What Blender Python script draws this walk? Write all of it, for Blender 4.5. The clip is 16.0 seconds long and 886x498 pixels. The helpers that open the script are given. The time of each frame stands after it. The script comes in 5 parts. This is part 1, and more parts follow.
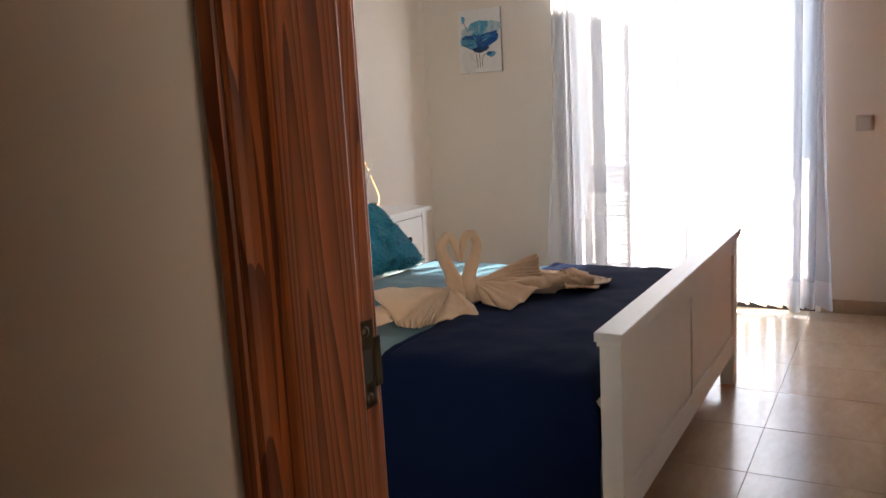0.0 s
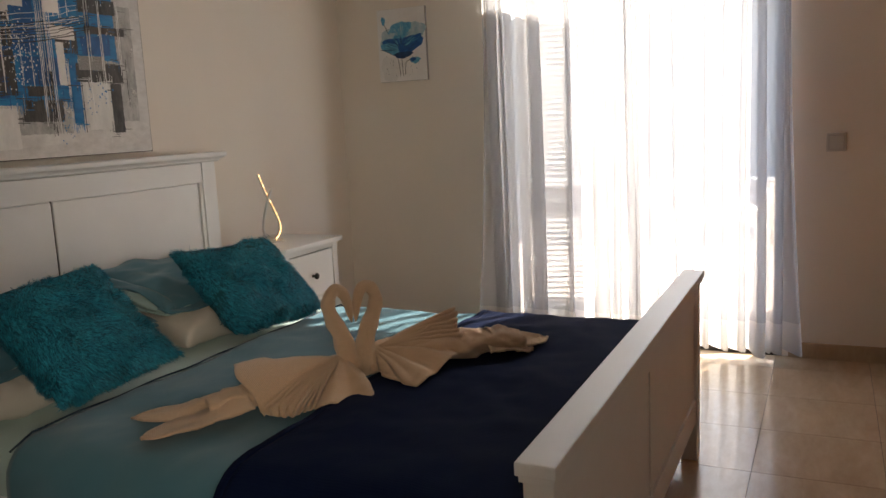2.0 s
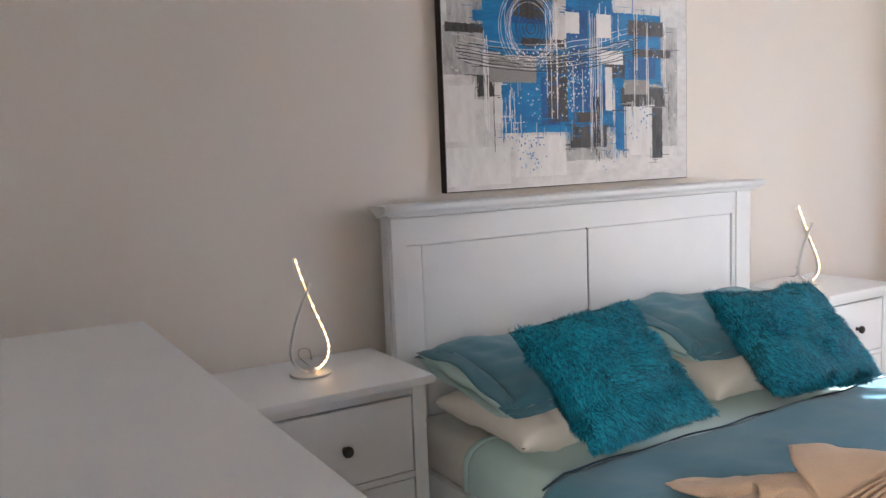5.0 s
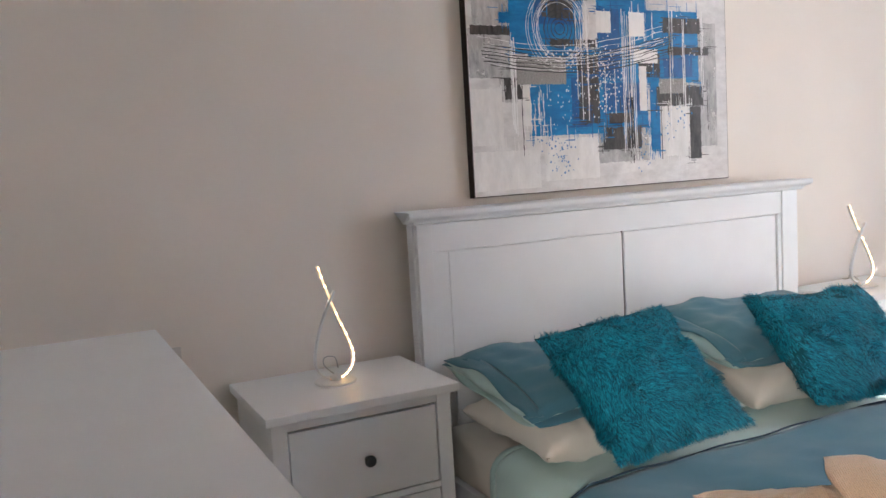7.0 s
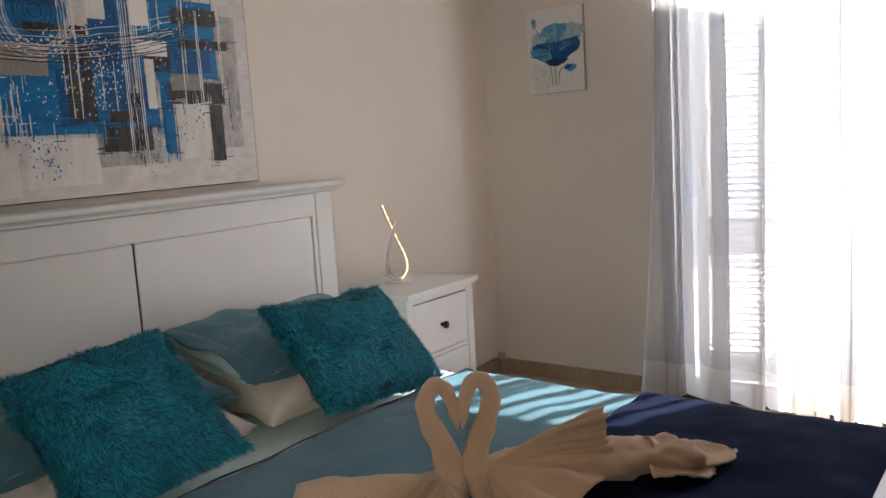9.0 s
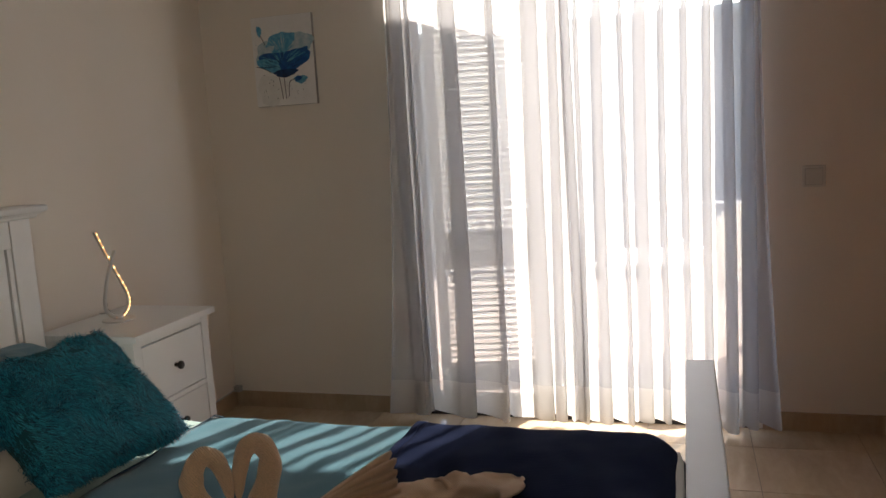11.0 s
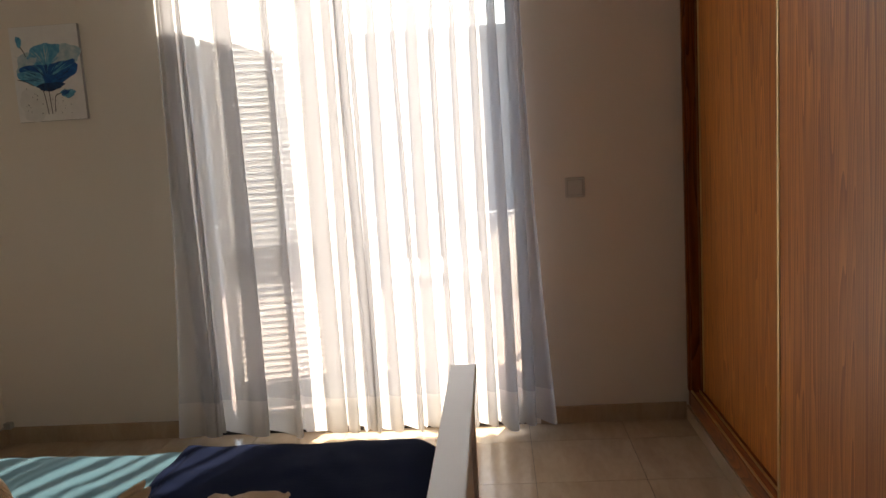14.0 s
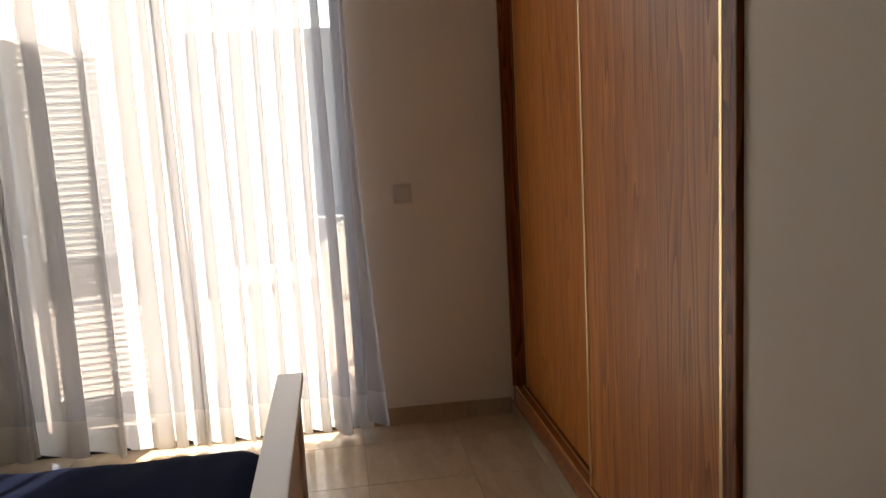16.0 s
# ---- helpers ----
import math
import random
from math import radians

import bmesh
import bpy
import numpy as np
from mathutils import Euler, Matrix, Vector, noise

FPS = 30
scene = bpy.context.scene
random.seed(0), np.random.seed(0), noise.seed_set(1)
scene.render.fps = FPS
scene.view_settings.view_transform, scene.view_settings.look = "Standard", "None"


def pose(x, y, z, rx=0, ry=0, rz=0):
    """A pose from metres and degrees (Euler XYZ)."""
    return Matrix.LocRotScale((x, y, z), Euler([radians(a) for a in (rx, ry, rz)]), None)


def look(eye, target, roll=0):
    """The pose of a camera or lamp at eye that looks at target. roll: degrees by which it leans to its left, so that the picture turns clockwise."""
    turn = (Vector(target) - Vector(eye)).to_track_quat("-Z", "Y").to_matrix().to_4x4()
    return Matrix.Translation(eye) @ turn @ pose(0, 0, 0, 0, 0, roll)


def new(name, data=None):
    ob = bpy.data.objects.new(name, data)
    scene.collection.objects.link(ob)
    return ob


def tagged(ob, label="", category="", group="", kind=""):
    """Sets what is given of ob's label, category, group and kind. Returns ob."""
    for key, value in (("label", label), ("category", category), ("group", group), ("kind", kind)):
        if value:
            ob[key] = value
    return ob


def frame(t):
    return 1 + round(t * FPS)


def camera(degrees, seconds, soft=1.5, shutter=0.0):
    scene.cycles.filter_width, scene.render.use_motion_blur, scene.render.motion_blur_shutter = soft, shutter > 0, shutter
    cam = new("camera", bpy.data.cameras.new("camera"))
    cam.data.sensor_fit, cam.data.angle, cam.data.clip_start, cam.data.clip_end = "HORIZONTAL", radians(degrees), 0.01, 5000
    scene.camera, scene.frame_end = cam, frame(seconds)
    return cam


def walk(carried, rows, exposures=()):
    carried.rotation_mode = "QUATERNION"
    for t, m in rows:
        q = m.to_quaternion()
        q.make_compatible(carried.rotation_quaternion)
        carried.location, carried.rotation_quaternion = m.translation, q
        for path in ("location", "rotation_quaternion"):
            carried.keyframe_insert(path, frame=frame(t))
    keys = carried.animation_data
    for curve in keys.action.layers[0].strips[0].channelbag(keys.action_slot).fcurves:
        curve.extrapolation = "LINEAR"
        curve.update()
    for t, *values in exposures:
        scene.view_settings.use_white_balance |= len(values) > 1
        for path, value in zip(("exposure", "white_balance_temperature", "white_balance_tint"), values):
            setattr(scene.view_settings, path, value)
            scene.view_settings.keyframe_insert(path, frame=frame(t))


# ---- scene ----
cam = camera(57.4, 16.0)
PATH = [
    (0, (2.845, -2.745, 1.234), (1.874, -1.029, 0.901), -3.2),
    (0.5, (2.814, -2.579, 1.225), (1.949, -0.806, 0.897), -2.8),
    (1, (2.79, -2.406, 1.226), (1.951, -0.619, 0.903), -3.0),
    (1.5, (2.748, -2.258, 1.223), (1.911, -0.469, 0.905), -2.8),
    (2, (2.664, -2.061, 1.239), (1.806, -0.281, 0.927), -2.8),
    (2.5, (2.591, -1.92, 1.236), (1.687, -0.162, 0.932), -2.7),
    (3, (2.528, -1.79, 1.239), (1.534, -0.079, 0.948), -2.6),
    (3.5, (2.467, -1.757, 1.251), (1.319, -0.143, 0.975), -2.5),
    (4, (2.398, -1.822, 1.275), (1.036, -0.38, 1.019), -2.3),
    (4.5, (2.355, -1.911, 1.296), (0.787, -0.693, 1.055), -2.1),
    (5, (2.349, -1.964, 1.298), (0.641, -0.95, 1.069), -2.2),
    (5.2, (2.353, -1.975, 1.301), (0.604, -1.031, 1.075), -2.2),
    (7.3, (2.369, -1.825, 1.279), (0.589, -0.937, 1.074), -3.4),
    (7.5, (2.371, -1.796, 1.275), (0.632, -0.83, 1.064), -3.2),
    (8, (2.416, -1.653, 1.299), (0.814, -0.481, 1.053), -3.4),
    (8.5, (2.442, -1.524, 1.301), (1.026, -0.136, 1.042), -3.5),
    (9, (2.423, -1.435, 1.288), (1.216, 0.137, 1.017), -3.5),
    (9.5, (2.334, -1.364, 1.292), (1.328, 0.341, 1.009), -3.4),
    (10, (2.24, -1.327, 1.301), (1.419, 0.474, 1.014), -3.4),
    (10.2, (2.217, -1.317, 1.303), (1.459, 0.512, 1.016), -3.4),
    (12.5, (2.207, -1.309, 1.318), (1.794, 0.627, 1.03), -3.5),
    (13, (2.217, -1.305, 1.307), (1.869, 0.643, 1.017), -3.5),
    (13.5, (2.242, -1.318, 1.304), (1.988, 0.646, 1.022), -3.5),
    (14, (2.356, -1.333, 1.323), (2.216, 0.642, 1.037), -3.6),
    (14.5, (2.359, -1.348, 1.323), (2.412, 0.63, 1.032), -3.4),
    (15, (2.362, -1.364, 1.342), (2.534, 0.605, 1.039), -3.2),
    (15.5, (2.363, -1.366, 1.344), (2.591, 0.597, 1.037), -3.1),
    (16, (2.401, -1.379, 1.343), (2.654, 0.582, 1.04), -3.1),
]
EXPOSURES = [(0, 4.29, 6800, 10), (0.5, 3.89, 6900, 10), (1, 3.59, 7100, 10), (1.5, 3.47, 7450, 10), (3, 3.52, 7450, 10), (3.5, 3.47, 7250, 10), (4, 4.23, 7050, 10), (4.5, 4.6, 6300, 10), (5, 4.8, 6100, 10), (7.5, 4.9, 6100, 10), (8, 4.85, 6100, 10), (8.5, 4.49, 6550, 10), (9, 3.89, 6650, 10), (9.5, 3.29, 6850, 10), (10, 2.94, 7150, 10), (12.5, 2.94, 7450, 10), (14.5, 3.09, 8050, 10), (16, 3.14, 8150, 10)]
walk(cam, [(t, look(eye, target, roll)) for t, eye, target, roll in PATH], EXPOSURES)

# ---- world, sun ----
SUN_AZ, SUN_EL = radians(24.0), radians(41.0)      # the sun stands beyond the window, towards +y and a little +x
sun_from = Vector((math.sin(SUN_AZ) * math.cos(SUN_EL), math.cos(SUN_AZ) * math.cos(SUN_EL), math.sin(SUN_EL)))
world = bpy.data.worlds.new("sky")
scene.world = world
world.use_nodes = True
wn = world.node_tree
sky = wn.nodes.new("ShaderNodeTexSky")
sky.sky_type, sky.sun_disc, sky.sun_elevation, sky.sun_rotation = "NISHITA", False, SUN_EL, SUN_AZ
wn.links.new(sky.outputs[0], wn.nodes["Background"].inputs[0])
wn.nodes["Background"].inputs[1].default_value = 0.105
sun = new("sun", bpy.data.lights.new("sun", "SUN"))
sun.data.energy, sun.data.angle, sun.data.color = 2.8, radians(0.6), (1.0, 0.96, 0.91)
sun.matrix_world = look(sun_from * 20, (0, 0, 0))
# added fill lamp for the bed's near side, in an invented opening off the corridor
fill_lamp = new("corridor_fill", bpy.data.lights.new("corridor_fill", "AREA"))
fill_lamp.data.shape, fill_lamp.data.size, fill_lamp.data.size_y, fill_lamp.data.energy, fill_lamp.data.color = "RECTANGLE", 0.8, 1.75, 1.75, (1.0, 0.90, 0.78)
fill_lamp.data.spread = radians(73)
fill_lamp.matrix_world = look((3.70, -3.04, 1.375), (2.15, 0.0, 1.15))



# ---- materials ----
def mat(name, base, rough=0.5, metal=0.0):
    m = bpy.data.materials.new(name)
    m.use_nodes = True
    b = m.node_tree.nodes["Principled BSDF"]
    b.inputs["Base Color"].default_value = (*base, 1)
    b.inputs["Roughness"].default_value = rough
    b.inputs["Metallic"].default_value = metal
    return m


def node(m, kind, **values):
    n = m.node_tree.nodes.new(kind)
    for key, v in values.items():
        n.inputs[key].default_value = v
    return n


def coords(m, scale=(1, 1, 1), turn=(0, 0, 0), each=False):
    """Object coordinates in metres; each: shifted at random for every object."""
    tc = node(m, "ShaderNodeTexCoord")
    mp = node(m, "ShaderNodeMapping", Scale=scale, Rotation=[radians(a) for a in turn])
    m.node_tree.links.new(tc.outputs["Object"], mp.inputs["Vector"])
    if each:
        info = node(m, "ShaderNodeObjectInfo")
        mul = node(m, "ShaderNodeMath")
        mul.operation = "MULTIPLY"
        mul.inputs[1].default_value = 37.0
        m.node_tree.links.new(info.outputs["Random"], mul.inputs[0])
        m.node_tree.links.new(mul.outputs[0], mp.inputs["Location"])
    return mp.outputs[0]


def noise_of(m, vec, scale, detail=4.0, rough=0.55, distort=0.0):
    n = node(m, "ShaderNodeTexNoise", Scale=scale, Detail=detail, Roughness=rough, Distortion=distort)
    m.node_tree.links.new(vec, n.inputs["Vector"])
    return n.outputs["Fac"]


def ramp(m, fac, stops):
    r = node(m, "ShaderNodeValToRGB")
    e = r.color_ramp.elements
    while len(e) < len(stops):
        e.new(0.5)
    for el, (p, c) in zip(e, stops):
        el.position, el.color = p, (*c, 1)
    m.node_tree.links.new(fac, r.inputs[0])
    return r.outputs[0]


def mixed(m, fac, a, b, mode="MIX"):
    x = node(m, "ShaderNodeMix")
    x.data_type, x.blend_type = "RGBA", mode
    for sock, v in ((x.inputs[0], fac), (x.inputs[6], a), (x.inputs[7], b)):
        if isinstance(v, (int, float)):
            sock.default_value = v
        elif isinstance(v, tuple):
            sock.default_value = (*v, 1)
        else:
            m.node_tree.links.new(v, sock)
    return x.outputs[2]


def put_in(m, out, socket):
    m.node_tree.links.new(out, m.node_tree.nodes["Principled BSDF"].inputs[socket])


def bump(m, fac, strength, distance=0.002):
    b = node(m, "ShaderNodeBump", Strength=strength, Distance=distance)
    m.node_tree.links.new(fac, b.inputs["Height"])
    put_in(m, b.outputs[0], "Normal")


def plaster(name, base):
    m = mat(name, base, 0.75)
    v = coords(m)
    big = noise_of(m, v, 1.3, 3)
    put_in(m, ramp(m, big, [(0.3, tuple(c * 0.95 for c in base)), (0.7, base)]), "Base Color")
    bump(m, noise_of(m, v, 160, 5), 0.12, 0.001)
    return m


def white_paint(name, base=(0.80, 0.79, 0.77), rough=0.38):
    m = mat(name, base, rough)
    v = coords(m)
    put_in(m, ramp(m, noise_of(m, v, 6, 3), [(0.3, tuple(c * 0.965 for c in base)), (0.7, base)]), "Base Color")
    bump(m, noise_of(m, coords(m, (40, 40, 6)), 8, 4), 0.05, 0.0006)
    return m


def pine(name, dark, light, rough, along="Z", figure=4.0, rings=26.0, spec=0.5, stretch=0.10):
    """Stained softwood: growth lines as contours of a long figure along the board, fine pores and blotches."""
    m = mat(name, light, rough)
    m.node_tree.nodes["Principled BSDF"].inputs["Specular IOR Level"].default_value = spec
    v = coords(m, (1, 1, stretch) if along == "Z" else (1, stretch, 1), each=True)
    long_figure = noise_of(m, v, figure, 1.2, 0.4)
    k = node(m, "ShaderNodeMath")
    k.operation = "MULTIPLY"
    m.node_tree.links.new(long_figure, k.inputs[0])
    k.inputs[1].default_value = rings
    f = node(m, "ShaderNodeMath")
    f.operation = "FRACT"
    m.node_tree.links.new(k.outputs[0], f.inputs[0])
    pores = noise_of(m, v, 260, 3, 0.6)
    streak = noise_of(m, v, 38, 3, 0.6)
    blotch = noise_of(m, v, 5, 4, 0.55)
    mid = tuple(a * 0.45 + b * 0.55 for a, b in zip(dark, light))
    c = ramp(m, f.outputs[0], [(0.0, light), (0.16, tuple(a * 0.15 + b * 0.85 for a, b in zip(dark, light))), (0.55, mid), (0.90, dark), (0.99, dark), (1.0, light)])
    c = mixed(m, 0.45, c, ramp(m, streak, [(0.36, (0.62, 0.54, 0.48)), (0.60, (1, 1, 1))]), "MULTIPLY")
    c = mixed(m, 0.25, c, ramp(m, pores, [(0.35, (0.35, 0.3, 0.28)), (0.6, (1, 1, 1))]), "MULTIPLY")
    c = mixed(m, 0.40, c, ramp(m, blotch, [(0.33, (0.62, 0.55, 0.5)), (0.62, (1.0, 1.0, 1.0))]), "MULTIPLY")
    put_in(m, c, "Base Color")
    bump(m, pores, 0.08, 0.0005)
    return m


def cloth(name, base, rough=0.9, thread=900.0, rib=0.0, sheen=0.3):
    m = mat(name, base, rough)
    v = coords(m)
    put_in(m, mixed(m, noise_of(m, v, 5, 4), tuple(c * 0.86 for c in base), tuple(min(1, c * 1.08) for c in base)), "Base Color")
    if rib:
        w = node(m, "ShaderNodeTexWave", Scale=rib, Distortion=0.6)
        w.bands_direction = "Y"
        m.node_tree.links.new(v, w.inputs["Vector"])
        bump(m, w.outputs["Fac"], 0.14, 0.002)
    else:
        bump(m, noise_of(m, v, thread, 2), 0.25, 0.0008)
    b = m.node_tree.nodes["Principled BSDF"]
    b.inputs["Sheen Weight"].default_value = sheen
    b.inputs["Specular IOR Level"].default_value = 0.12
    return m


def terry(name, base):
    m = mat(name, base, 0.95)
    v = coords(m)
    wv = node(m, "ShaderNodeTexWave", Scale=95.0, Distortion=2.5)
    wv.bands_direction = "DIAGONAL"
    m.node_tree.links.new(v, wv.inputs["Vector"])
    fine = noise_of(m, v, 420, 3)
    put_in(m, mixed(m, ramp(m, fine, [(0.34, (0, 0, 0)), (0.62, (1, 1, 1))]), tuple(c * 0.80 for c in base), base), "Base Color")
    h = mixed(m, 0.45, wv.outputs["Fac"], fine)
    crumple = noise_of(m, v, 28, 3)
    bump(m, mixed(m, 0.45, h, crumple), 0.8, 0.006)
    m.node_tree.nodes["Principled BSDF"].inputs["Sheen Weight"].default_value = 0.4
    return m


def sheer(name, clear, through_it, base):
    """Voile: part of the light goes straight through the weave, part is scattered through, part back."""
    m = bpy.data.materials.new(name)
    m.use_nodes = True
    t = m.node_tree
    t.nodes.clear()
    out = t.nodes.new("ShaderNodeOutputMaterial")
    dif, tra, cle = (t.nodes.new("ShaderNodeBsdf" + k) for k in ("Diffuse", "Translucent", "Transparent"))
    dif.inputs[0].default_value = tra.inputs[0].default_value = (*base, 1)
    cle.inputs[0].default_value = (0.97, 0.97, 0.98, 1)
    m1, m2 = t.nodes.new("ShaderNodeMixShader"), t.nodes.new("ShaderNodeMixShader")
    m1.inputs[0].default_value, m2.inputs[0].default_value = through_it, clear
    t.links.new(dif.outputs[0], m1.inputs[1])
    t.links.new(tra.outputs[0], m1.inputs[2])
    t.links.new(m1.outputs[0], m2.inputs[1])
    t.links.new(cle.outputs[0], m2.inputs[2])
    t.links.new(m2.outputs[0], out.inputs[0])
    return m


def glow(name, base, strength):
    m = mat(name, base, 0.4)
    b = m.node_tree.nodes["Principled BSDF"]
    b.inputs["Emission Color"].default_value = (*base, 1)
    b.inputs["Emission Strength"].default_value = strength
    return m


WALL = plaster("wall_plaster", (0.83, 0.775, 0.705))
CEIL = plaster("ceiling_plaster", (0.86, 0.835, 0.79))
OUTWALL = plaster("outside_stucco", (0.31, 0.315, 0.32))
WHITE = white_paint("white_furniture_paint", (0.815, 0.83, 0.835))
PLATE = mat("white_switch_plastic", (0.60, 0.58, 0.54), 0.3)
KNOB = mat("black_knob", (0.012, 0.011, 0.011), 0.3)
# near-black that puts the shade of gaps, holes and hollow insides into colour
GAPM = mat("recess_shade", (0.02, 0.018, 0.016), 0.8)
JAMB = pine("red_stained_pine", (0.085, 0.021, 0.007), (0.26, 0.082, 0.026), 0.34, "Z", 14.0, 20.0, 0.4, 0.05)
DOORW = pine("wardrobe_veneer", (0.50, 0.155, 0.032), (0.80, 0.305, 0.075), 0.33, "Z", 9.0, 26.0, 0.28, 0.045)
FRAMEW = pine("wardrobe_frame_pine", (0.16, 0.040, 0.011), (0.40, 0.125, 0.035), 0.34, "Z", 9.0, 20.0, 0.2)
FRAMEH = pine("wardrobe_plinth_pine", (0.24, 0.070, 0.018), (0.48, 0.170, 0.050), 0.3, "Y", 9.0, 20.0, 0.4)
GOLD = mat("brass_profile", (0.78, 0.60, 0.33), 0.28, 1.0)
BRASS = mat("old_brass", (0.10, 0.075, 0.05), 0.42, 1.0)
bump(BRASS, noise_of(BRASS, coords(BRASS), 90, 4), 0.3, 0.001)
ALU = mat("dark_aluminium", (0.045, 0.042, 0.042), 0.45, 0.6)
LAMPW = mat("lamp_white_metal", (0.74, 0.73, 0.71), 0.35, 0.0)
LED = glow("warm_led", (1.0, 0.60, 0.25), 1.0)
STRIP = glow("led_strip_diffuser", (1.0, 0.60, 0.30), 0.06)
CABLE = mat("clear_cable", (0.42, 0.40, 0.38), 0.4)
CREAM = cloth("white_cotton", (0.78, 0.735, 0.67), sheen=0.2)
AQUA = cloth("pale_aqua_cotton", (0.50, 0.68, 0.66), 0.55, sheen=0.25)
TEAL = cloth("teal_blue_cotton", (0.080, 0.215, 0.285), 0.72, sheen=0.25)
NAVY = cloth("navy_waffle_throw", (0.003, 0.0095, 0.040), 0.95, rib=42.0, sheen=0.0)
PIPING = mat("navy_piping", (0.022, 0.055, 0.085), 0.7)
TOWEL = terry("beige_terry", (0.78, 0.555, 0.37))
VOILE = sheer("voile", 0.29, 0.62, (0.545, 0.545, 0.56))
HEM = sheer("voile_hem", 0.19, 0.62, (0.63, 0.62, 0.61))
# for the invented corridor window: tints the sky's light warm
BLIND = sheer("added_warm_blind", 0.02, 0.5, (0.85, 0.56, 0.36))
SHUT = white_paint("shutter_white", (0.78, 0.78, 0.76), 0.45)
TERRA = mat("terracotta_tile", (0.45, 0.28, 0.21), 0.8)
put_in(TERRA, ramp(TERRA, noise_of(TERRA, coords(TERRA), 3, 5), [(0.3, (0.30, 0.235, 0.205)), (0.7, (0.37, 0.30, 0.26))]), "Base Color")
EARTH = mat("dry_ground", (0.28, 0.23, 0.16), 0.95)
put_in(EARTH, ramp(EARTH, noise_of(EARTH, coords(EARTH), 0.4, 6), [(0.3, (0.18, 0.17, 0.09)), (0.7, (0.36, 0.29, 0.2))]), "Base Color")
PLASTIC = mat("white_garden_plastic", (0.8, 0.8, 0.79), 0.35)

TILE = mat("beige_travertine_tile", (0.46, 0.36, 0.25), 0.16)
tv = coords(TILE, (3.4, 1.1, 1), (0, 0, 6), each=True)
tn = noise_of(TILE, tv, 2.4, 6, 0.62, 0.5)
tf = noise_of(TILE, tv, 14, 4, 0.6)
tcol = ramp(TILE, tn, [(0.28, (0.42, 0.31, 0.205)), (0.5, (0.48, 0.365, 0.25)), (0.72, (0.535, 0.42, 0.30))])
put_in(TILE, mixed(TILE, 0.14, tcol, ramp(TILE, tf, [(0.35, (0.5, 0.42, 0.34)), (0.6, (1, 1, 1))]), "MULTIPLY"), "Base Color")
put_in(TILE, ramp(TILE, tf, [(0.3, (0.24,) * 3), (0.7, (0.14,) * 3)]), "Roughness")
GROUT = mat("grey_brown_grout", (0.20, 0.155, 0.11), 0.9)

FUR = mat("teal_fur", (0.006, 0.20, 0.25), 0.55)
fi = node(FUR, "ShaderNodeNewGeometry")
put_in(FUR, ramp(FUR, fi.outputs["Random Per Island"], [(0.0, (0.0006, 0.040, 0.078)), (0.45, (0.002, 0.185, 0.295)), (1.0, (0.025, 0.50, 0.70))]), "Base Color")
FURBASE = mat("teal_fur_backing", (0.003, 0.09, 0.12), 0.9)


# ---- mesh helpers ----
def box(bm, x0, x1, y0, y1, z0, z1, bevel=0.0, segs=2):
    vs = [bm.verts.new((x, y, z)) for z in (z0, z1) for y in (y0, y1) for x in (x0, x1)]
    faces = [bm.faces.new([vs[i] for i in f]) for f in ((0, 2, 3, 1), (4, 5, 7, 6), (0, 1, 5, 4), (2, 6, 7, 3), (0, 4, 6, 2), (1, 3, 7, 5))]
    if bevel:
        edges = list({e for f in faces for e in f.edges})
        bmesh.ops.bevel(bm, geom=edges, offset=bevel, segments=segs, profile=0.6, affect="EDGES")
    return bm


def boxes(*specs, bevel=0.0):
    bm = bmesh.new()
    for s in specs:
        one = box(bmesh.new(), *s, bevel=bevel)
        add_to(bm, one)
    return bm


def add_to(bm, other):
    lookup = [bm.verts.new(v.co) for v in other.verts]
    other.verts.index_update()
    for f in other.faces:
        g = bm.faces.new([lookup[v.index] for v in f.verts])
        g.smooth = f.smooth
    other.free()


def mesh_of(name, bm, material, smooth=False, keep=False):
    me = bpy.data.meshes.new(name)
    if not keep:
        bmesh.ops.recalc_face_normals(bm, faces=bm.faces)
    if smooth:
        for f in bm.faces:
            f.smooth = True
    bm.to_mesh(me)
    bm.free()
    me.materials.append(material)
    return me


def part(name, bm, material, parent=None, label="", smooth=False, keep=False):
    ob = new(name, mesh_of(name, bm, material, smooth, keep))
    if parent:
        ob.parent = parent
    if label:
        tagged(ob, label)
    return ob


def thing(name, label, category, place=(0, 0, 0), turn=0, group=""):
    e = new(name)
    e.empty_display_size = 0.1
    e.matrix_basis = pose(*place, 0, 0, turn)
    return tagged(e, label, category, group)


def setting(name, bm, material, label, category, smooth=False):
    return tagged(part(name, bm, material, None, label, smooth), "", category, "", "structure")


def lathe(bm, profile, steps=24, at=(0, 0, 0), axis="z"):
    rings = []
    for r, h in profile:
        ring = []
        for k in range(steps):
            a = 2 * math.pi * k / steps
            p = (r * math.cos(a), r * math.sin(a), h)
            if axis == "x":
                p = (p[2], p[0], p[1])
            ring.append(bm.verts.new(Vector(at) + Vector(p)))
        rings.append(ring)
    for a, b in zip(rings, rings[1:]):
        for k in range(steps):
            f = bm.faces.new((a[k], a[(k + 1) % steps], b[(k + 1) % steps], b[k]))
            f.smooth = True
    bm.faces.new(rings[0][::-1])
    bm.faces.new(rings[-1])
    return bm


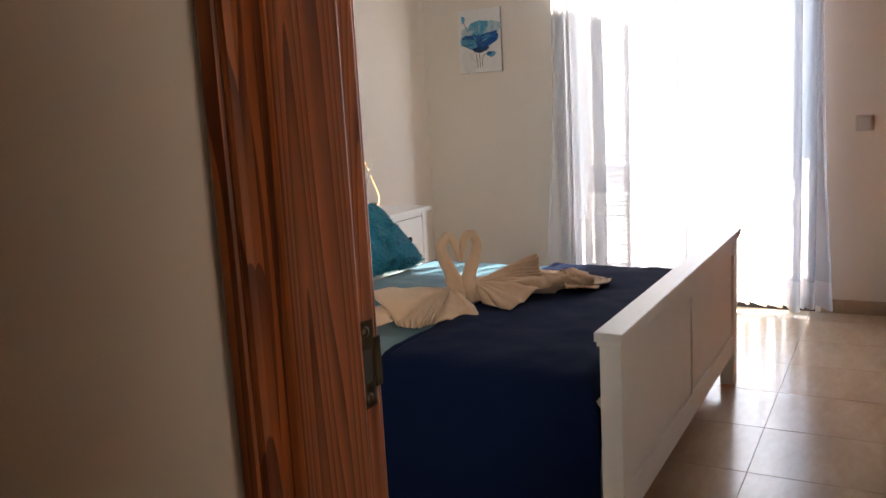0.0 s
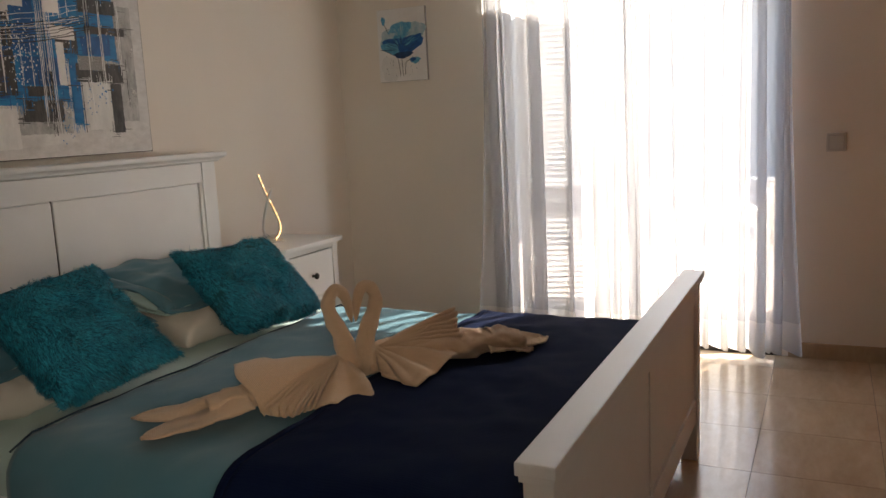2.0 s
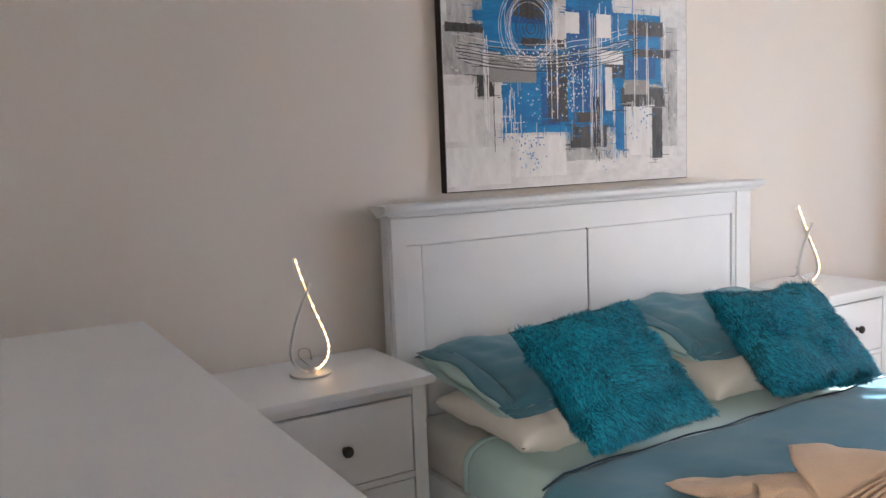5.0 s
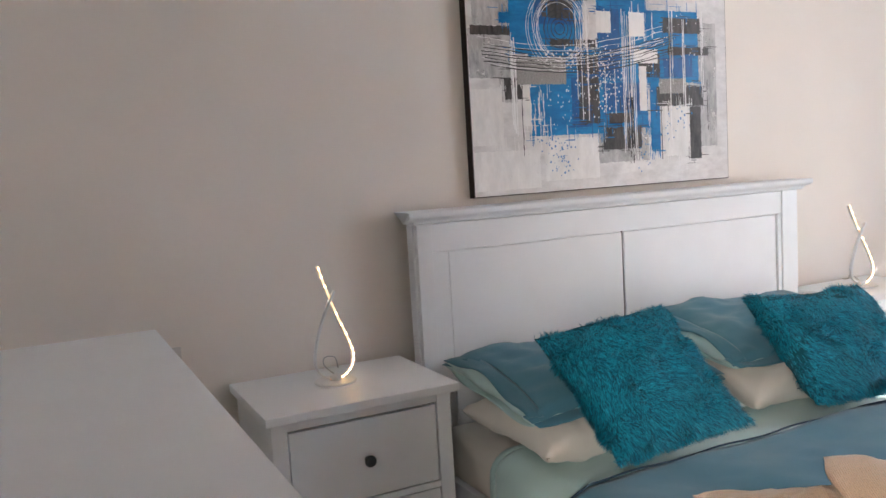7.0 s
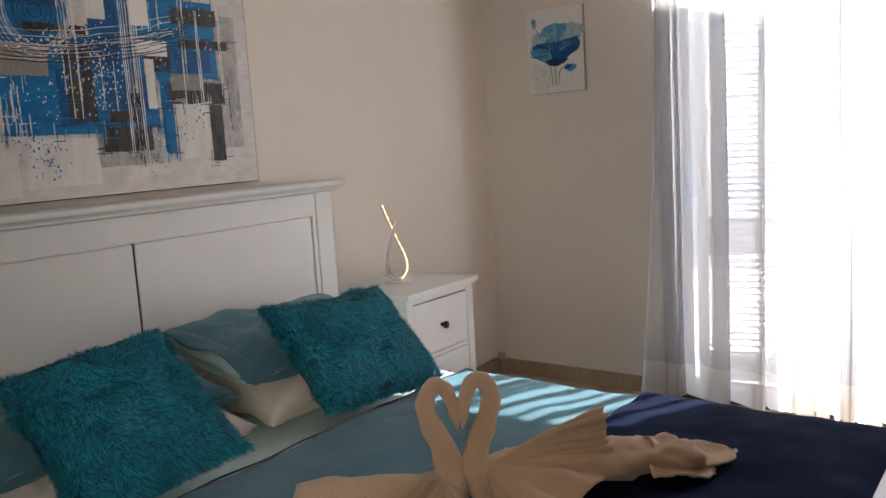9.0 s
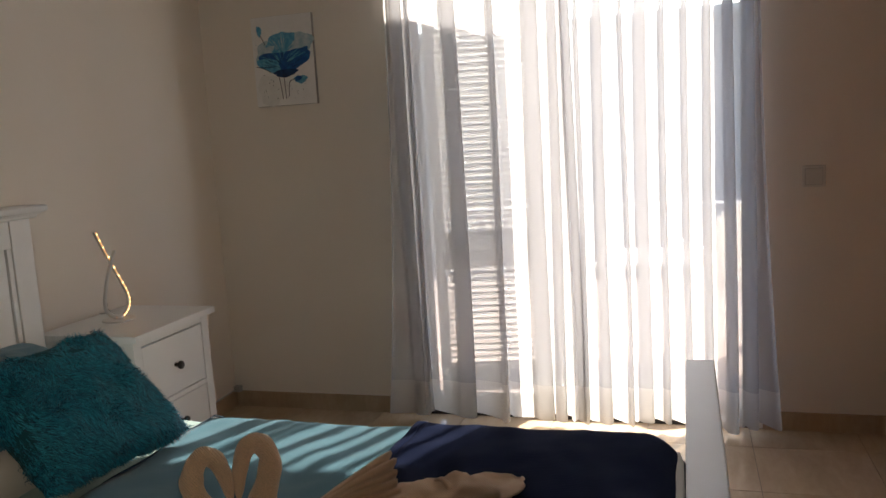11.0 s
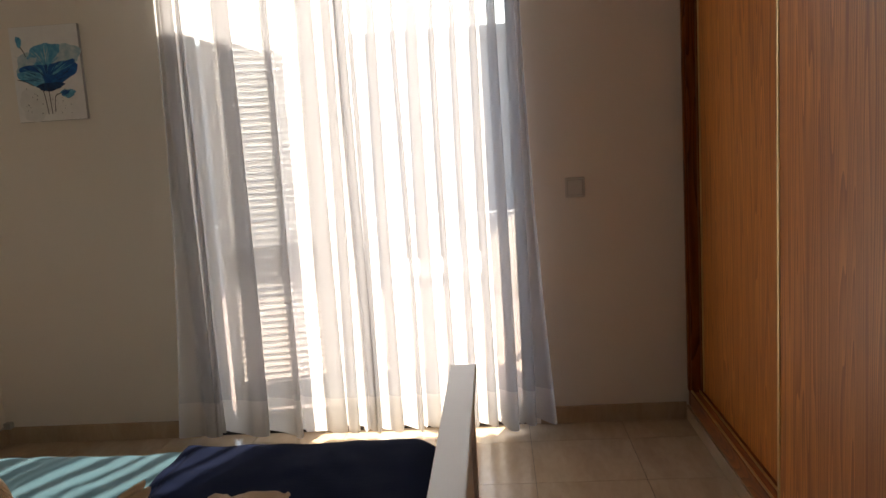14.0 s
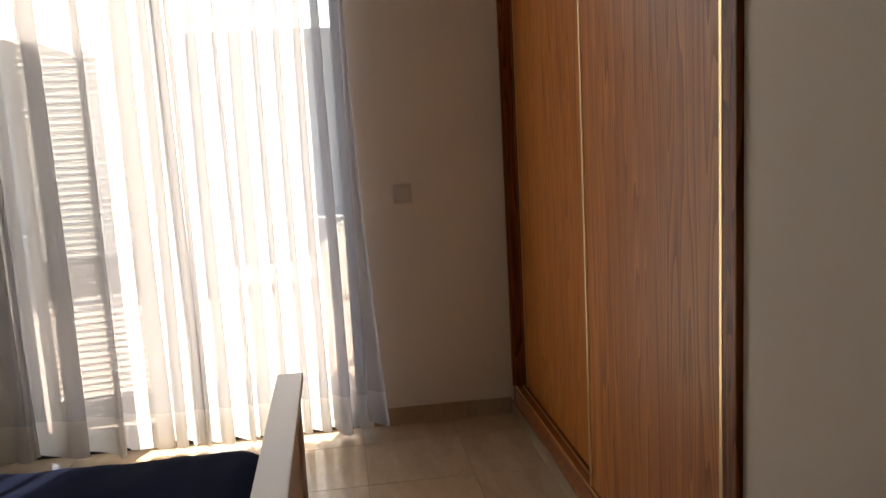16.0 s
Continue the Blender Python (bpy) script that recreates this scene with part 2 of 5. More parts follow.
def sweep(bm, pts, section, up=Vector((1, 0, 0)), scales=None, closed_ends=True):
    """A closed section (list of (a, b)) carried along the points; a runs along 'up', b across it."""
    rings = []
    for i, p in enumerate(pts):
        d = (pts[min(i + 1, len(pts) - 1)] - pts[max(i - 1, 0)]).normalized()
        side = d.cross(up).normalized()
        top = side.cross(d).normalized()
        s = scales[i] if scales else 1.0
        rings.append([bm.verts.new(p + top * (a * s) + side * (b * s)) for a, b in section])
    n = len(section)
    for r, q in zip(rings, rings[1:]):
        for k in range(n):
            bm.faces.new((r[k], r[(k + 1) % n], q[(k + 1) % n], q[k])).smooth = True
    if closed_ends:
        bm.faces.new(rings[0][::-1])
        bm.faces.new(rings[-1])
    return bm


def circle(r, n=10):
    return [(r * math.cos(2 * math.pi * k / n), r * math.sin(2 * math.pi * k / n)) for k in range(n)]


def sheet(fn, nu, nv, thick=0.0):
    """A grid surface fn(u, v) -> Vector, u and v from 0 to 1, with thickness below it."""
    bm = bmesh.new()
    g = [[bm.verts.new(fn(i / nu, j / nv)) for j in range(nv + 1)] for i in range(nu + 1)]
    for i in range(nu):
        for j in range(nv):
            bm.faces.new((g[i][j], g[i + 1][j], g[i + 1][j + 1], g[i][j + 1])).smooth = True
    if thick:
        bm.normal_update()
        under = [[bm.verts.new(v.co - v.normal * thick) for v in row] for row in g]
        for i in range(nu):
            for j in range(nv):
                bm.faces.new((under[i][j], under[i][j + 1], under[i + 1][j + 1], under[i + 1][j])).smooth = True
        rim = [(i, 0) for i in range(nu + 1)] + [(nu, j) for j in range(1, nv + 1)] + [(i, nv) for i in range(nu - 1, -1, -1)] + [(0, j) for j in range(nv - 1, 0, -1)]
        for (a, b), (c, d) in zip(rim, rim[1:] + rim[:1]):
            bm.faces.new((g[a][b], under[a][b], under[c][d], g[c][d])).smooth = True
    return bm


def catmull(ps, per=8):
    ps = [Vector(p) for p in ps]
    ps = [2 * ps[0] - ps[1], *ps, 2 * ps[-1] - ps[-2]]
    out = []
    for a, b, c, d in zip(ps, ps[1:], ps[2:], ps[3:]):
        for k in range(per):
            t = k / per
            out.append(0.5 * ((2 * b) + (c - a) * t + (2 * a - 5 * b + 4 * c - d) * t * t + (3 * b - a - 3 * c + d) * t ** 3))
    return out + [ps[-2]]


def fbm(x, y, z=0.0, s=1.0):
    return noise.fractal(Vector((x * s, y * s, z * s)), 1.0, 2.0, 4)


# ---- the shell of the room ----
XR, YW, YS, H = 3.155, 2.175, -2.155, 2.52           # wardrobe wall, window wall, door wall, ceiling
WX0, WX1, WTOP, WOUT = 1.0, 2.47, 2.42, 2.43        # window opening and outer face
DX0, DX1, DTOP, YC = 2.436, 3.115, 2.06, -2.295     # door opening and the corridor's face

setting("wall_headboard", boxes((-0.15, 0.0, YC, WOUT, 0, H)), WALL, "off-white plaster wall behind the bed", "wall")
setting("wall_window", boxes((0, WX0, YW, WOUT, 0, H), (WX1, 3.9, YW, WOUT, 0, H), (WX0, WX1, YW, WOUT, WTOP, H)), WALL, "off-white plaster wall with a tall balcony window", "wall")
setting("wall_wardrobe", boxes((XR, 3.9, YC, 0.04, 0, H), (XR, 3.9, 0.04, YW, 2.32, H), (3.80, 3.9, 0.04, YW, 0, 2.32)), WALL, "off-white plaster wall around a built-in wardrobe", "wall")
setting("wall_door", boxes((0, DX0 - 0.03, YC, YS, 0, H), (DX0 - 0.03, XR, YC, YS, DTOP + 0.03, H)), WALL, "off-white plaster wall with a doorway", "wall")
# the niche on the right is unseen, added to hold window and fill lamp
setting("wall_corridor", boxes((0.75, 0.9, -4.1, YC, 0, H), (XR, 3.9, YC, YC + 0.13, 0, H), (3.9, 4.4, YC, YC + 0.14, 0, H), (4.25, 4.4, -3.05, YC, 0, H), (0.75, 3.30, -4.25, -4.1, 0, H), (XR, 3.30, -4.1, -3.05, 0, H), (4.1, 4.4, -3.20, -3.05, 0, H), (3.30, 4.1, -3.20, -3.05, 2.25, H), (3.30, 4.1, -3.20, -3.05, 0, 0.5)), WALL, "plain plaster corridor walls with an added niche for the fill lamp", "wall")
# no window is known here; this one is added for the corridor's light
setting("added_window", boxes((3.30, 4.1, -3.13, -3.125, 0.5, 2.25)), BLIND, "unseen corridor window with a beige blind, added for warm fill light", "window")
setting("ceiling", boxes((-0.15, 3.9, -4.25, WOUT, H, H + 0.15), (3.9, 4.4, -4.25, YC + 0.14, H, H + 0.15)), CEIL, "plain white plaster ceiling", "ceiling")
floor = setting("floor", boxes((-0.15, 3.9, -4.25, WOUT, -0.15, -0.003), (3.9, 4.4, -4.25, YC + 0.14, -0.15, -0.003)), GROUT, "glossy beige stone-look floor tiles with brown joints", "floor")

BASE = 0.078
for nm, spec in (("baseboard_window_a", (0.012, WX0 - 0.06, YW - 0.012, YW, 0, BASE)), ("baseboard_window_b", (WX1 + 0.03, XR - 0.012, YW - 0.012, YW, 0, BASE)),
                 ("baseboard_headboard", (0, 0.012, YS, YW, 0, BASE)), ("baseboard_wardrobe", (XR - 0.012, XR, YS, YW, 0, 0.062)),
                 ("baseboard_door", (0.012, DX0 - 0.11, YS, YS + 0.012, 0, BASE))):
    setting(nm, boxes(spec, bevel=0.002), TILE, "beige tile skirting along the wall", "baseboard")

# door frame: lining, stop and mouldings on both faces
door = thing("door_1", "red-brown stained pine door frame, open doorway", "door frame", (DX0, -2.225, 0))
tagged(door, kind="structure")


def moulded(width, depth, length):
    """A standing architrave: flat with a rounded outer edge and a groove; x across, y outwards."""
    prof = [(0, 0), (0, depth * 0.55), (width * 0.08, depth * 0.8), (width * 0.2, depth), (width * 0.62, depth), (width * 0.66, depth * 0.86),
            (width * 0.72, depth * 0.84), (width * 0.78, depth * 0.95), (width * 0.92, depth * 0.9), (width, depth * 0.6), (width, 0)]
    bm = bmesh.new()
    lo = [bm.verts.new((x, y, 0)) for x, y in prof]
    hi = [bm.verts.new((x, y, length)) for x, y in prof]
    n = len(prof)
    for k in range(n):
        bm.faces.new((lo[k], lo[(k + 1) % n], hi[(k + 1) % n], hi[k]))
    bm.faces.new(lo[::-1])
    bm.faces.new(hi)
    return bm


W = DX1 - DX0
for side, x in (("left", -0.03), ("right", W)):
    part("lining", boxes((x, x + 0.03, YC + 2.225, YS + 2.225, 0, DTOP), bevel=0.003), JAMB, door)
part("stop", boxes((0, 0.014, -0.060, 0.030, 0, DTOP), bevel=0.004), JAMB, door)
part("stop", boxes((W - 0.014, W, -0.060, 0.030, 0, DTOP), bevel=0.004), JAMB, door)
part("head_lining", boxes((-0.03, W + 0.03, YC + 2.225, YS + 2.225, DTOP, DTOP + 0.03), bevel=0.003), JAMB, door)
for face, yy in ((1, YS + 2.225), (-1, YC + 2.225)):
    bm = moulded(0.034, 0.016 * face, DTOP + 0.05)
    bmesh.ops.translate(bm, verts=bm.verts, vec=(-0.040 if face > 0 else -0.033, yy, 0))
    part("architrave", bm, JAMB, door)
    part("head_architrave", boxes((-0.083, W + 0.02, min(yy, yy + 0.016 * face), max(yy, yy + 0.016 * face), DTOP + 0.05, DTOP + 0.12), bevel=0.003), JAMB, door)
strike = part("strike_plate", boxes((-0.001, 0.003, 0.036, 0.062, 0.975, 1.055), bevel=0.001), BRASS, door, "tarnished brass strike plate")
# no real hole: its shade is a dark patch on the plate
part("latch_hole_shade", boxes((0.0031, 0.0036, 0.042, 0.056, 1.000, 1.030)), GAPM, strike)
part("lip", boxes((0.002, 0.005, 0.060, 0.0695, 0.992, 1.038), bevel=0.001), BRASS, strike)
for z in (0.985, 1.046):
    bm = bmesh.new()
    lathe(bm, [(0.005, 0.0028), (0.005, 0.0042), (0.002, 0.005)], 10, (0, 0.049, z), "x")
    part("screw", bm, BRASS, strike)

# balcony window: dark frame, sill track, glass leaf
win = thing("window_1", "balcony window with dark aluminium frame behind sheer curtains", "window", (WX0, 2.30, 0))
tagged(win, kind="structure")
WW = WX1 - WX0
part("sill", boxes((0, WW, -0.125, 0.125, 0.0, 0.03), bevel=0.003), ALU, win, "dark window threshold")
for x in (0, WW - 0.04):
    part("frame_post", boxes((x, x + 0.04, -0.03, 0.03, 0.03, WTOP), bevel=0.003), ALU, win)
part("frame_head", boxes((0.04, WW - 0.04, -0.03, 0.03, WTOP - 0.04, WTOP), bevel=0.003), ALU, win)
part("track", boxes((0.04, WW - 0.04, -0.035, -0.028, 0.03, 0.05)), ALU, win)


# louvred shutter leaf, opened a little outwards
def shutter():
    t = thing("window_shutter", "white louvred shutter leaf ajar outside the window", "shutter", (1.035, 2.395, 0.032), 13)
    w, st, top = 0.68, 0.05, 2.095
    for x in (0, w - st):
        part("stile", boxes((x, x + st, 0, 0.035, 0, top), bevel=0.002), SHUT, t)
    part("top_rail", boxes((st, w - st, 0, 0.035, top - 0.09, top), bevel=0.002), SHUT, t)
    part("middle_rail", boxes((st, w - st, 0, 0.035, 0.625, 0.775), bevel=0.002), SHUT, t)
    part("bottom_rail", boxes((st, w - st, 0, 0.035, 0, 0.12), bevel=0.002), SHUT, t)
    me = mesh_of("slat", boxes((st - 0.004, w - st + 0.004, -0.021, 0.021, -0.003, 0.003)), SHUT)
    for z0, z1 in ((0.135, 0.612), (0.788, 1.99)):
        k = int((z1 - z0) / 0.0315)
        for i in range(k + 1):
            s = new("slat", me)
            s.parent = t
            s.matrix_basis = pose(0, 0.0175, z0 + i * (z1 - z0) / k, -31)


shutter()


# ---- wardrobe ----
def wardrobe():
    t = thing("wardrobe", "built-in wardrobe with two sliding wood-grain doors and brass profiles", "wardrobe", (XR, 0.04, 0))
    L = YW - 0.04
    for y0, y1, nm in ((0.0, 0.086, "post"), (L - 0.062, L - 0.001, "post")):
        p = part(nm, boxes((0.0, 0.55, y0, y1, 0.062, 2.30), bevel=0.004), FRAMEW, t)
        m0 = 0.012 if y0 == 0 else L - 0.05
        part("bead", boxes((-0.014, 0.0, m0 - 0.012, m0 + 0.012, 0.145, 2.30), bevel=0.005), FRAMEW, p)
        part("bead", boxes((-0.009, 0.0, m0 + 0.015, m0 + 0.038, 0.145, 2.30), bevel=0.004), FRAMEW, p)
    part("jamb_strip", boxes((0.036, 0.075, L - 0.096, L - 0.062, 0.140, 2.30), bevel=0.002), FRAMEW, t)
    part("plinth", boxes((-0.006, 0.055, 0.062, L - 0.062, 0.062, 0.140), bevel=0.005), FRAMEH, t)
    part("plinth_core", boxes((0.055, 0.55, 0.062, L - 0.062, 0.0, 0.128)), GAPM, t)
    tr = part("track", boxes((-0.003, 0.002, 0.062, L - 0.062, 0.140, 0.149), (0.030, 0.034, 0.062, L - 0.062, 0.140, 0.149), (0.066, 0.070, 0.062, L - 0.062, 0.128, 0.146)), GOLD, t, "brass floor track")
    part("header", boxes((0.0, 0.55, 0.0, L - 0.001, 2.30, 2.318)), FRAMEW, t)
    mid = 0.99
    for x, y0, y1 in ((0.042, mid - 0.04, L - 0.098), (0.006, 0.090, mid + 0.02)):
        d = part("sliding_door", boxes((x, x + 0.018, y0 + 0.016, y1 - 0.016, 0.152, 2.29), bevel=0.001), DOORW, t)
        for yy in (y0, y1 - 0.016):
            bm = boxes((x - 0.004, x + 0.022, yy, yy + 0.016, 0.150, 2.29), bevel=0.003)
            part("door_profile", bm, GOLD, d, "brushed brass edge profile")


wardrobe()

# ---- light switch, sockets ----
sw = thing("light_switch", "square off-white light switch on the wall", "light switch", (2.691, YW, 1.053))
part("plate", boxes((-0.043, 0.043, -0.009, 0, -0.043, 0.043), bevel=0.004), PLATE, sw)
# shade line around the rocker, drawn as a grey square behind it
part("gap", boxes((-0.033, 0.033, -0.0095, -0.009, -0.033, 0.033)), CABLE, sw)
part("rocker", boxes((-0.031, 0.031, -0.013, -0.009, -0.031, 0.031), bevel=0.002), PLATE, sw)
so = thing("wall_socket", "white double wall socket above the dresser", "socket", (0, -1.605, 0.778))
part("plate", boxes((0, 0.008, -0.075, 0.075, -0.041, 0.041), bevel=0.003), PLATE, so)
part("insert", boxes((0.008, 0.0095, -0.066, 0.066, -0.033, 0.033), bevel=0.001), PLATE, so)


# ---- bed ----
BZ = 0.487


def bed():
    t = thing("bed", "white-painted wooden double bed with panelled head and foot boards", "bed", (0, 0, 0))
    # headboard
    hb = part("headboard", boxes((0.045, 0.085, -0.825, 0.845, 0.30, 1.105), bevel=0.002), WHITE, t)
    for y0, y1 in ((-0.818, -0.765), (0.80, 0.885)):
        part("post", boxes((0.035, 0.105, y0 if y0 < 0 else 0.785, y1 if y0 < 0 else 0.87, 0, 1.108), bevel=0.003), WHITE, hb)
    part("top_rail", boxes((0.050, 0.100, -0.765, 0.785, 1.018, 1.106), bevel=0.002), WHITE, hb)
    # shade of the groove between the panels, laid in as a dark strip
    part("mullion_gap_shade", boxes((0.085, 0.0865, -0.012, -0.004, 0.40, 1.018)), GAPM, hb)
    for y0, y1 in ((-0.705, -0.012), (-0.004, 0.760)):
        part("panel", boxes((0.0855, 0.0925, y0, y1, 0.42, 1.014), bevel=0.003), WHITE, hb)
    for y0, y1 in ((-0.764, -0.709), (0.766, 0.784)):
        part("stile", boxes((0.086, 0.0985, y0, y1, 0.40, 1.017), bevel=0.002), WHITE, hb)
    prof = [(0.025, 1.108), (0.112, 1.108), (0.118, 1.112), (0.119, 1.118), (0.128, 1.126), (0.142, 1.130), (0.144, 1.136), (0.144, 1.146), (0.140, 1.149), (0.025, 1.149)]
    bm = bmesh.new()
    ends = []
    for y, grow in ((-0.856, 0.0), (0.915, 0.0)):
        ends.append([bm.verts.new((x, y + (0.03 - (x - 0.112 if x > 0.112 else 0)) * (1 if y < 0 else -1) if z < 1.126 else y, z)) for x, z in prof])
    n = len(prof)
    for k in range(n):
        bm.faces.new((ends[0][k], ends[0][(k + 1) % n], ends[1][(k + 1) % n], ends[1][k]))
    bm.faces.new(ends[0][::-1])
    bm.faces.new(ends[1])
    part("cap_moulding", bm, WHITE, hb)
    # footboard
    X0, X1 = 2.212, 2.264
    fb = part("footboard", boxes((X0 + 0.012, X1 - 0.018, -0.80, 0.80, 0.145, 0.632), bevel=0.001), WHITE, t)
    for y0, y1 in ((-0.845, -0.770), (0.770, 0.845)):
        part("leg", boxes((X0 - 0.006, X1 - 0.002, y0, y1, 0, 0.636), bevel=0.003), WHITE, fb)
    part("top_rail", boxes((X0, X1 - 0.006, -0.770, 0.770, 0.575, 0.634), bevel=0.002), WHITE, fb)
    part("bottom_rail", boxes((X0, X1 - 0.006, -0.770, 0.770, 0.140, 0.225), bevel=0.002), WHITE, fb)
    for y0, y1 in ((-0.766, -0.010), (0.000, 0.766)):
        part("panel", boxes((X0 + 0.01, X1 - 0.0125, y0, y1, 0.228, 0.572), bevel=0.003), WHITE, fb)
    part("panel_bead", boxes((X1 - 0.018, X1 - 0.0075, -0.013, 0.003, 0.226, 0.574), bevel=0.003), WHITE, fb)
    part("cap_shelf", boxes((2.200, 2.273, -0.870, 0.873, 0.648, 0.673), bevel=0.004), WHITE, fb)
    part("cap_bead", boxes((2.204, 2.268, -0.862, 0.864, 0.634, 0.649), bevel=0.004), WHITE, fb)
    for y0, y1 in ((-0.815, -0.790), (0.790, 0.815)):
        part("side_rail", boxes((0.086, 2.20, y0, y1, 0.16, 0.34), bevel=0.003), WHITE, t)
    part("slat_base", boxes((0.10, 2.19, -0.79, 0.79, 0.24, 0.27)), FRAMEH, t)


bed()


def cushion_shape(w, l, h, seed, sag=0.0, pinch=0.12, nu=36, nv=44):
    """A stuffed pillow lying flat: corners drawn out, sides pulled in, seams thin, with soft creases."""
    bm = bmesh.new()

    def surf(u, v, sgn):
        a, b = 2 * u - 1, 2 * v - 1
        ca, cb = (1 - a * a), (1 - b * b)
        x = a * (1 - pinch * cb * abs(a) ** 3) * w / 2
        y = b * (1 - pinch * ca * abs(b) ** 3) * l / 2
        z = sgn * h / 2 * (max(ca, 0) ** 0.34) * (max(cb, 0) ** 0.34)
        crease = abs(fbm(x * 1.4 + seed, y * 0.7, sgn, 6))
        z += (0.012 * fbm(x + seed, y, sgn, 9) - 0.020 * sgn * max(0, 0.16 - crease)) * (ca * cb) ** 0.3 + 0.020 * fbm(x, y + seed, 0, 4) - sag * (a * a + b * b) * 0.5
        return Vector((x, y, z))
    top = [[bm.verts.new(surf(i / nu, j / nv, 1)) for j in range(nv + 1)] for i in range(nu + 1)]
    bot = [[top[i][j] if i in (0, nu) or j in (0, nv) else bm.verts.new(surf(i / nu, j / nv, -1)) for j in range(nv + 1)] for i in range(nu + 1)]
    for g, flip in ((top, False), (bot, True)):
        for i in range(nu):
            for j in range(nv):
                q = (g[i][j], g[i + 1][j], g[i + 1][j + 1], g[i][j + 1])
                bm.faces.new(q[::-1] if flip else q).smooth = True
    return bm


def drape(x0, x1, z, hang_near, hang_far, half, nx, ny, lift, seed, wr=0.006, edge=0.05, tuck=0.0):
    """Bedding laid over the mattress: flat on top, rolling over both sides, with soft wrinkles."""
    path = [(-half - 0.012, z - hang_near)]
    path += [(-half - 0.012, z - hang_near + (hang_near - edge) * k / 10) for k in range(1, 11)] if hang_near > edge else []
    path += [(-half - 0.012 + (edge + 0.012) * (1 - math.cos(a)), z - edge + edge * math.sin(a)) for a in [math.pi / 2 * k / 6 for k in range(1, 7)]]
    inner = half - edge
    path += [(-inner + 2 * inner * k / 30, z) for k in range(1, 30)]
    path += [(half + 0.012 - (edge + 0.012) * (1 - math.cos(a)), z - edge + edge * math.sin(a)) for a in [math.pi / 2 * k / 6 for k in range(6, 0, -1)]]
    path += [(half + 0.012, z - edge - (hang_far - edge) * k / 8) for k in range(0, 9)] if hang_far > edge else []
    n = len(path) - 1

    def fn(u, v):
        i = min(int(v * n), n - 1)
        f = v * n - i
        y = path[i][0] * (1 - f) + path[i + 1][0] * f
        zz = path[i][1] * (1 - f) + path[i + 1][1] * f
        x = x0 + (x1 - x0) * u
        hang = max(0.0, min(1.0, (z - zz) / 0.2))
        w = wr * fbm(x * 2.2 + seed, y * 1.3, 0, 2.2) + wr * 0.5 * fbm(x + seed, y, 3, 7)
        fold = 0.010 * hang * math.sin(x * 21 + 2.3 * math.sin(x * 4 + seed) + seed)
        sign = -1 if y < 0 else 1
        return Vector((x, y + sign * (fold + lift * hang), zz + w * (1 - hang) + lift * (1 - hang) - tuck * (1 - hang) * max(0.0, (x - x1 + 0.11) / 0.11) ** 2))
    return sheet(fn, nx, n * 2, 0.006)


mattress = tagged(part("mattress", boxes((0.11, 2.198, -0.785, 0.785, 0.27, 0.468), bevel=0.05), CREAM, None, smooth=True),
                  "thick mattress with a white cotton fitted sheet on the bed", "mattress")
fold_sheet = thing("duvet_lining", "pale aqua turned-back lining of the duvet", "bed sheet", (0, 0, 0))
part("lining", drape(0.47, 0.90, BZ - 0.006, 0.36, 0.32, 0.784, 30, 0, 0.002, 5, 0.006, edge=0.07), AQUA, fold_sheet)
part("border", drape(0.448, 0.472, BZ - 0.006, 0.36, 0.32, 0.784, 3, 0, 0.0028, 5, 0.006, edge=0.07), AQUA, fold_sheet)
duvet = thing("duvet", "teal-blue cotton duvet spread over the bed", "duvet", (0, 0, 0))
part("cover", drape(0.82, 2.09, BZ, 0.38, 0.34, 0.804, 70, 0, 0.012, 1, 0.010, edge=0.095), TEAL, duvet)
bm = bmesh.new()
pts = [Vector((0.822 + 0.006 * math.sin(k * 0.7), -0.80 + 1.6 * k / 50, BZ + 0.014 - (0.03 * max(0, abs(-0.8 + 1.6 * k / 50) - 0.74) / 0.06) ** 1)) for k in range(51)]
sweep(bm, pts, circle(0.0032, 6), Vector((0, 0, 1)))
part("piping", bm, PIPING, duvet, "dark piped edge")
throw = thing("bed_throw", "dark navy ribbed bed throw across the foot of the bed", "throw blanket", (0, 0, 0))
part("blanket", drape(1.500, 2.203, BZ + 0.006, 0.43, 0.38, 0.812, 46, 0, 0.024, 9, 0.010, edge=0.11, tuck=0.10), NAVY, throw)
part("hem", drape(1.480, 1.502, BZ + 0.007, 0.43, 0.38, 0.812, 3, 0, 0.0245, 9, 0.010, edge=0.11), NAVY, throw)


def pillow(name, label, w, l, h, m, material, seed, group):
    ob = part(name, cushion_shape(w, l, h, seed), material, keep=True)
    ob.matrix_basis = m
    return tagged(ob, label, "pillow", group)


pillow("pillow", "white cotton pillow lying on the mattress", 0.44, 0.72, 0.165, pose(0.480, -0.425, 0.545, 0, 4, 2), CREAM, 1, "white pillows")
pillow("pillow", "white cotton pillow lying on the mattress", 0.44, 0.72, 0.165, pose(0.475, 0.36, 0.544, 0, 4, -2), CREAM, 2, "white pillows")


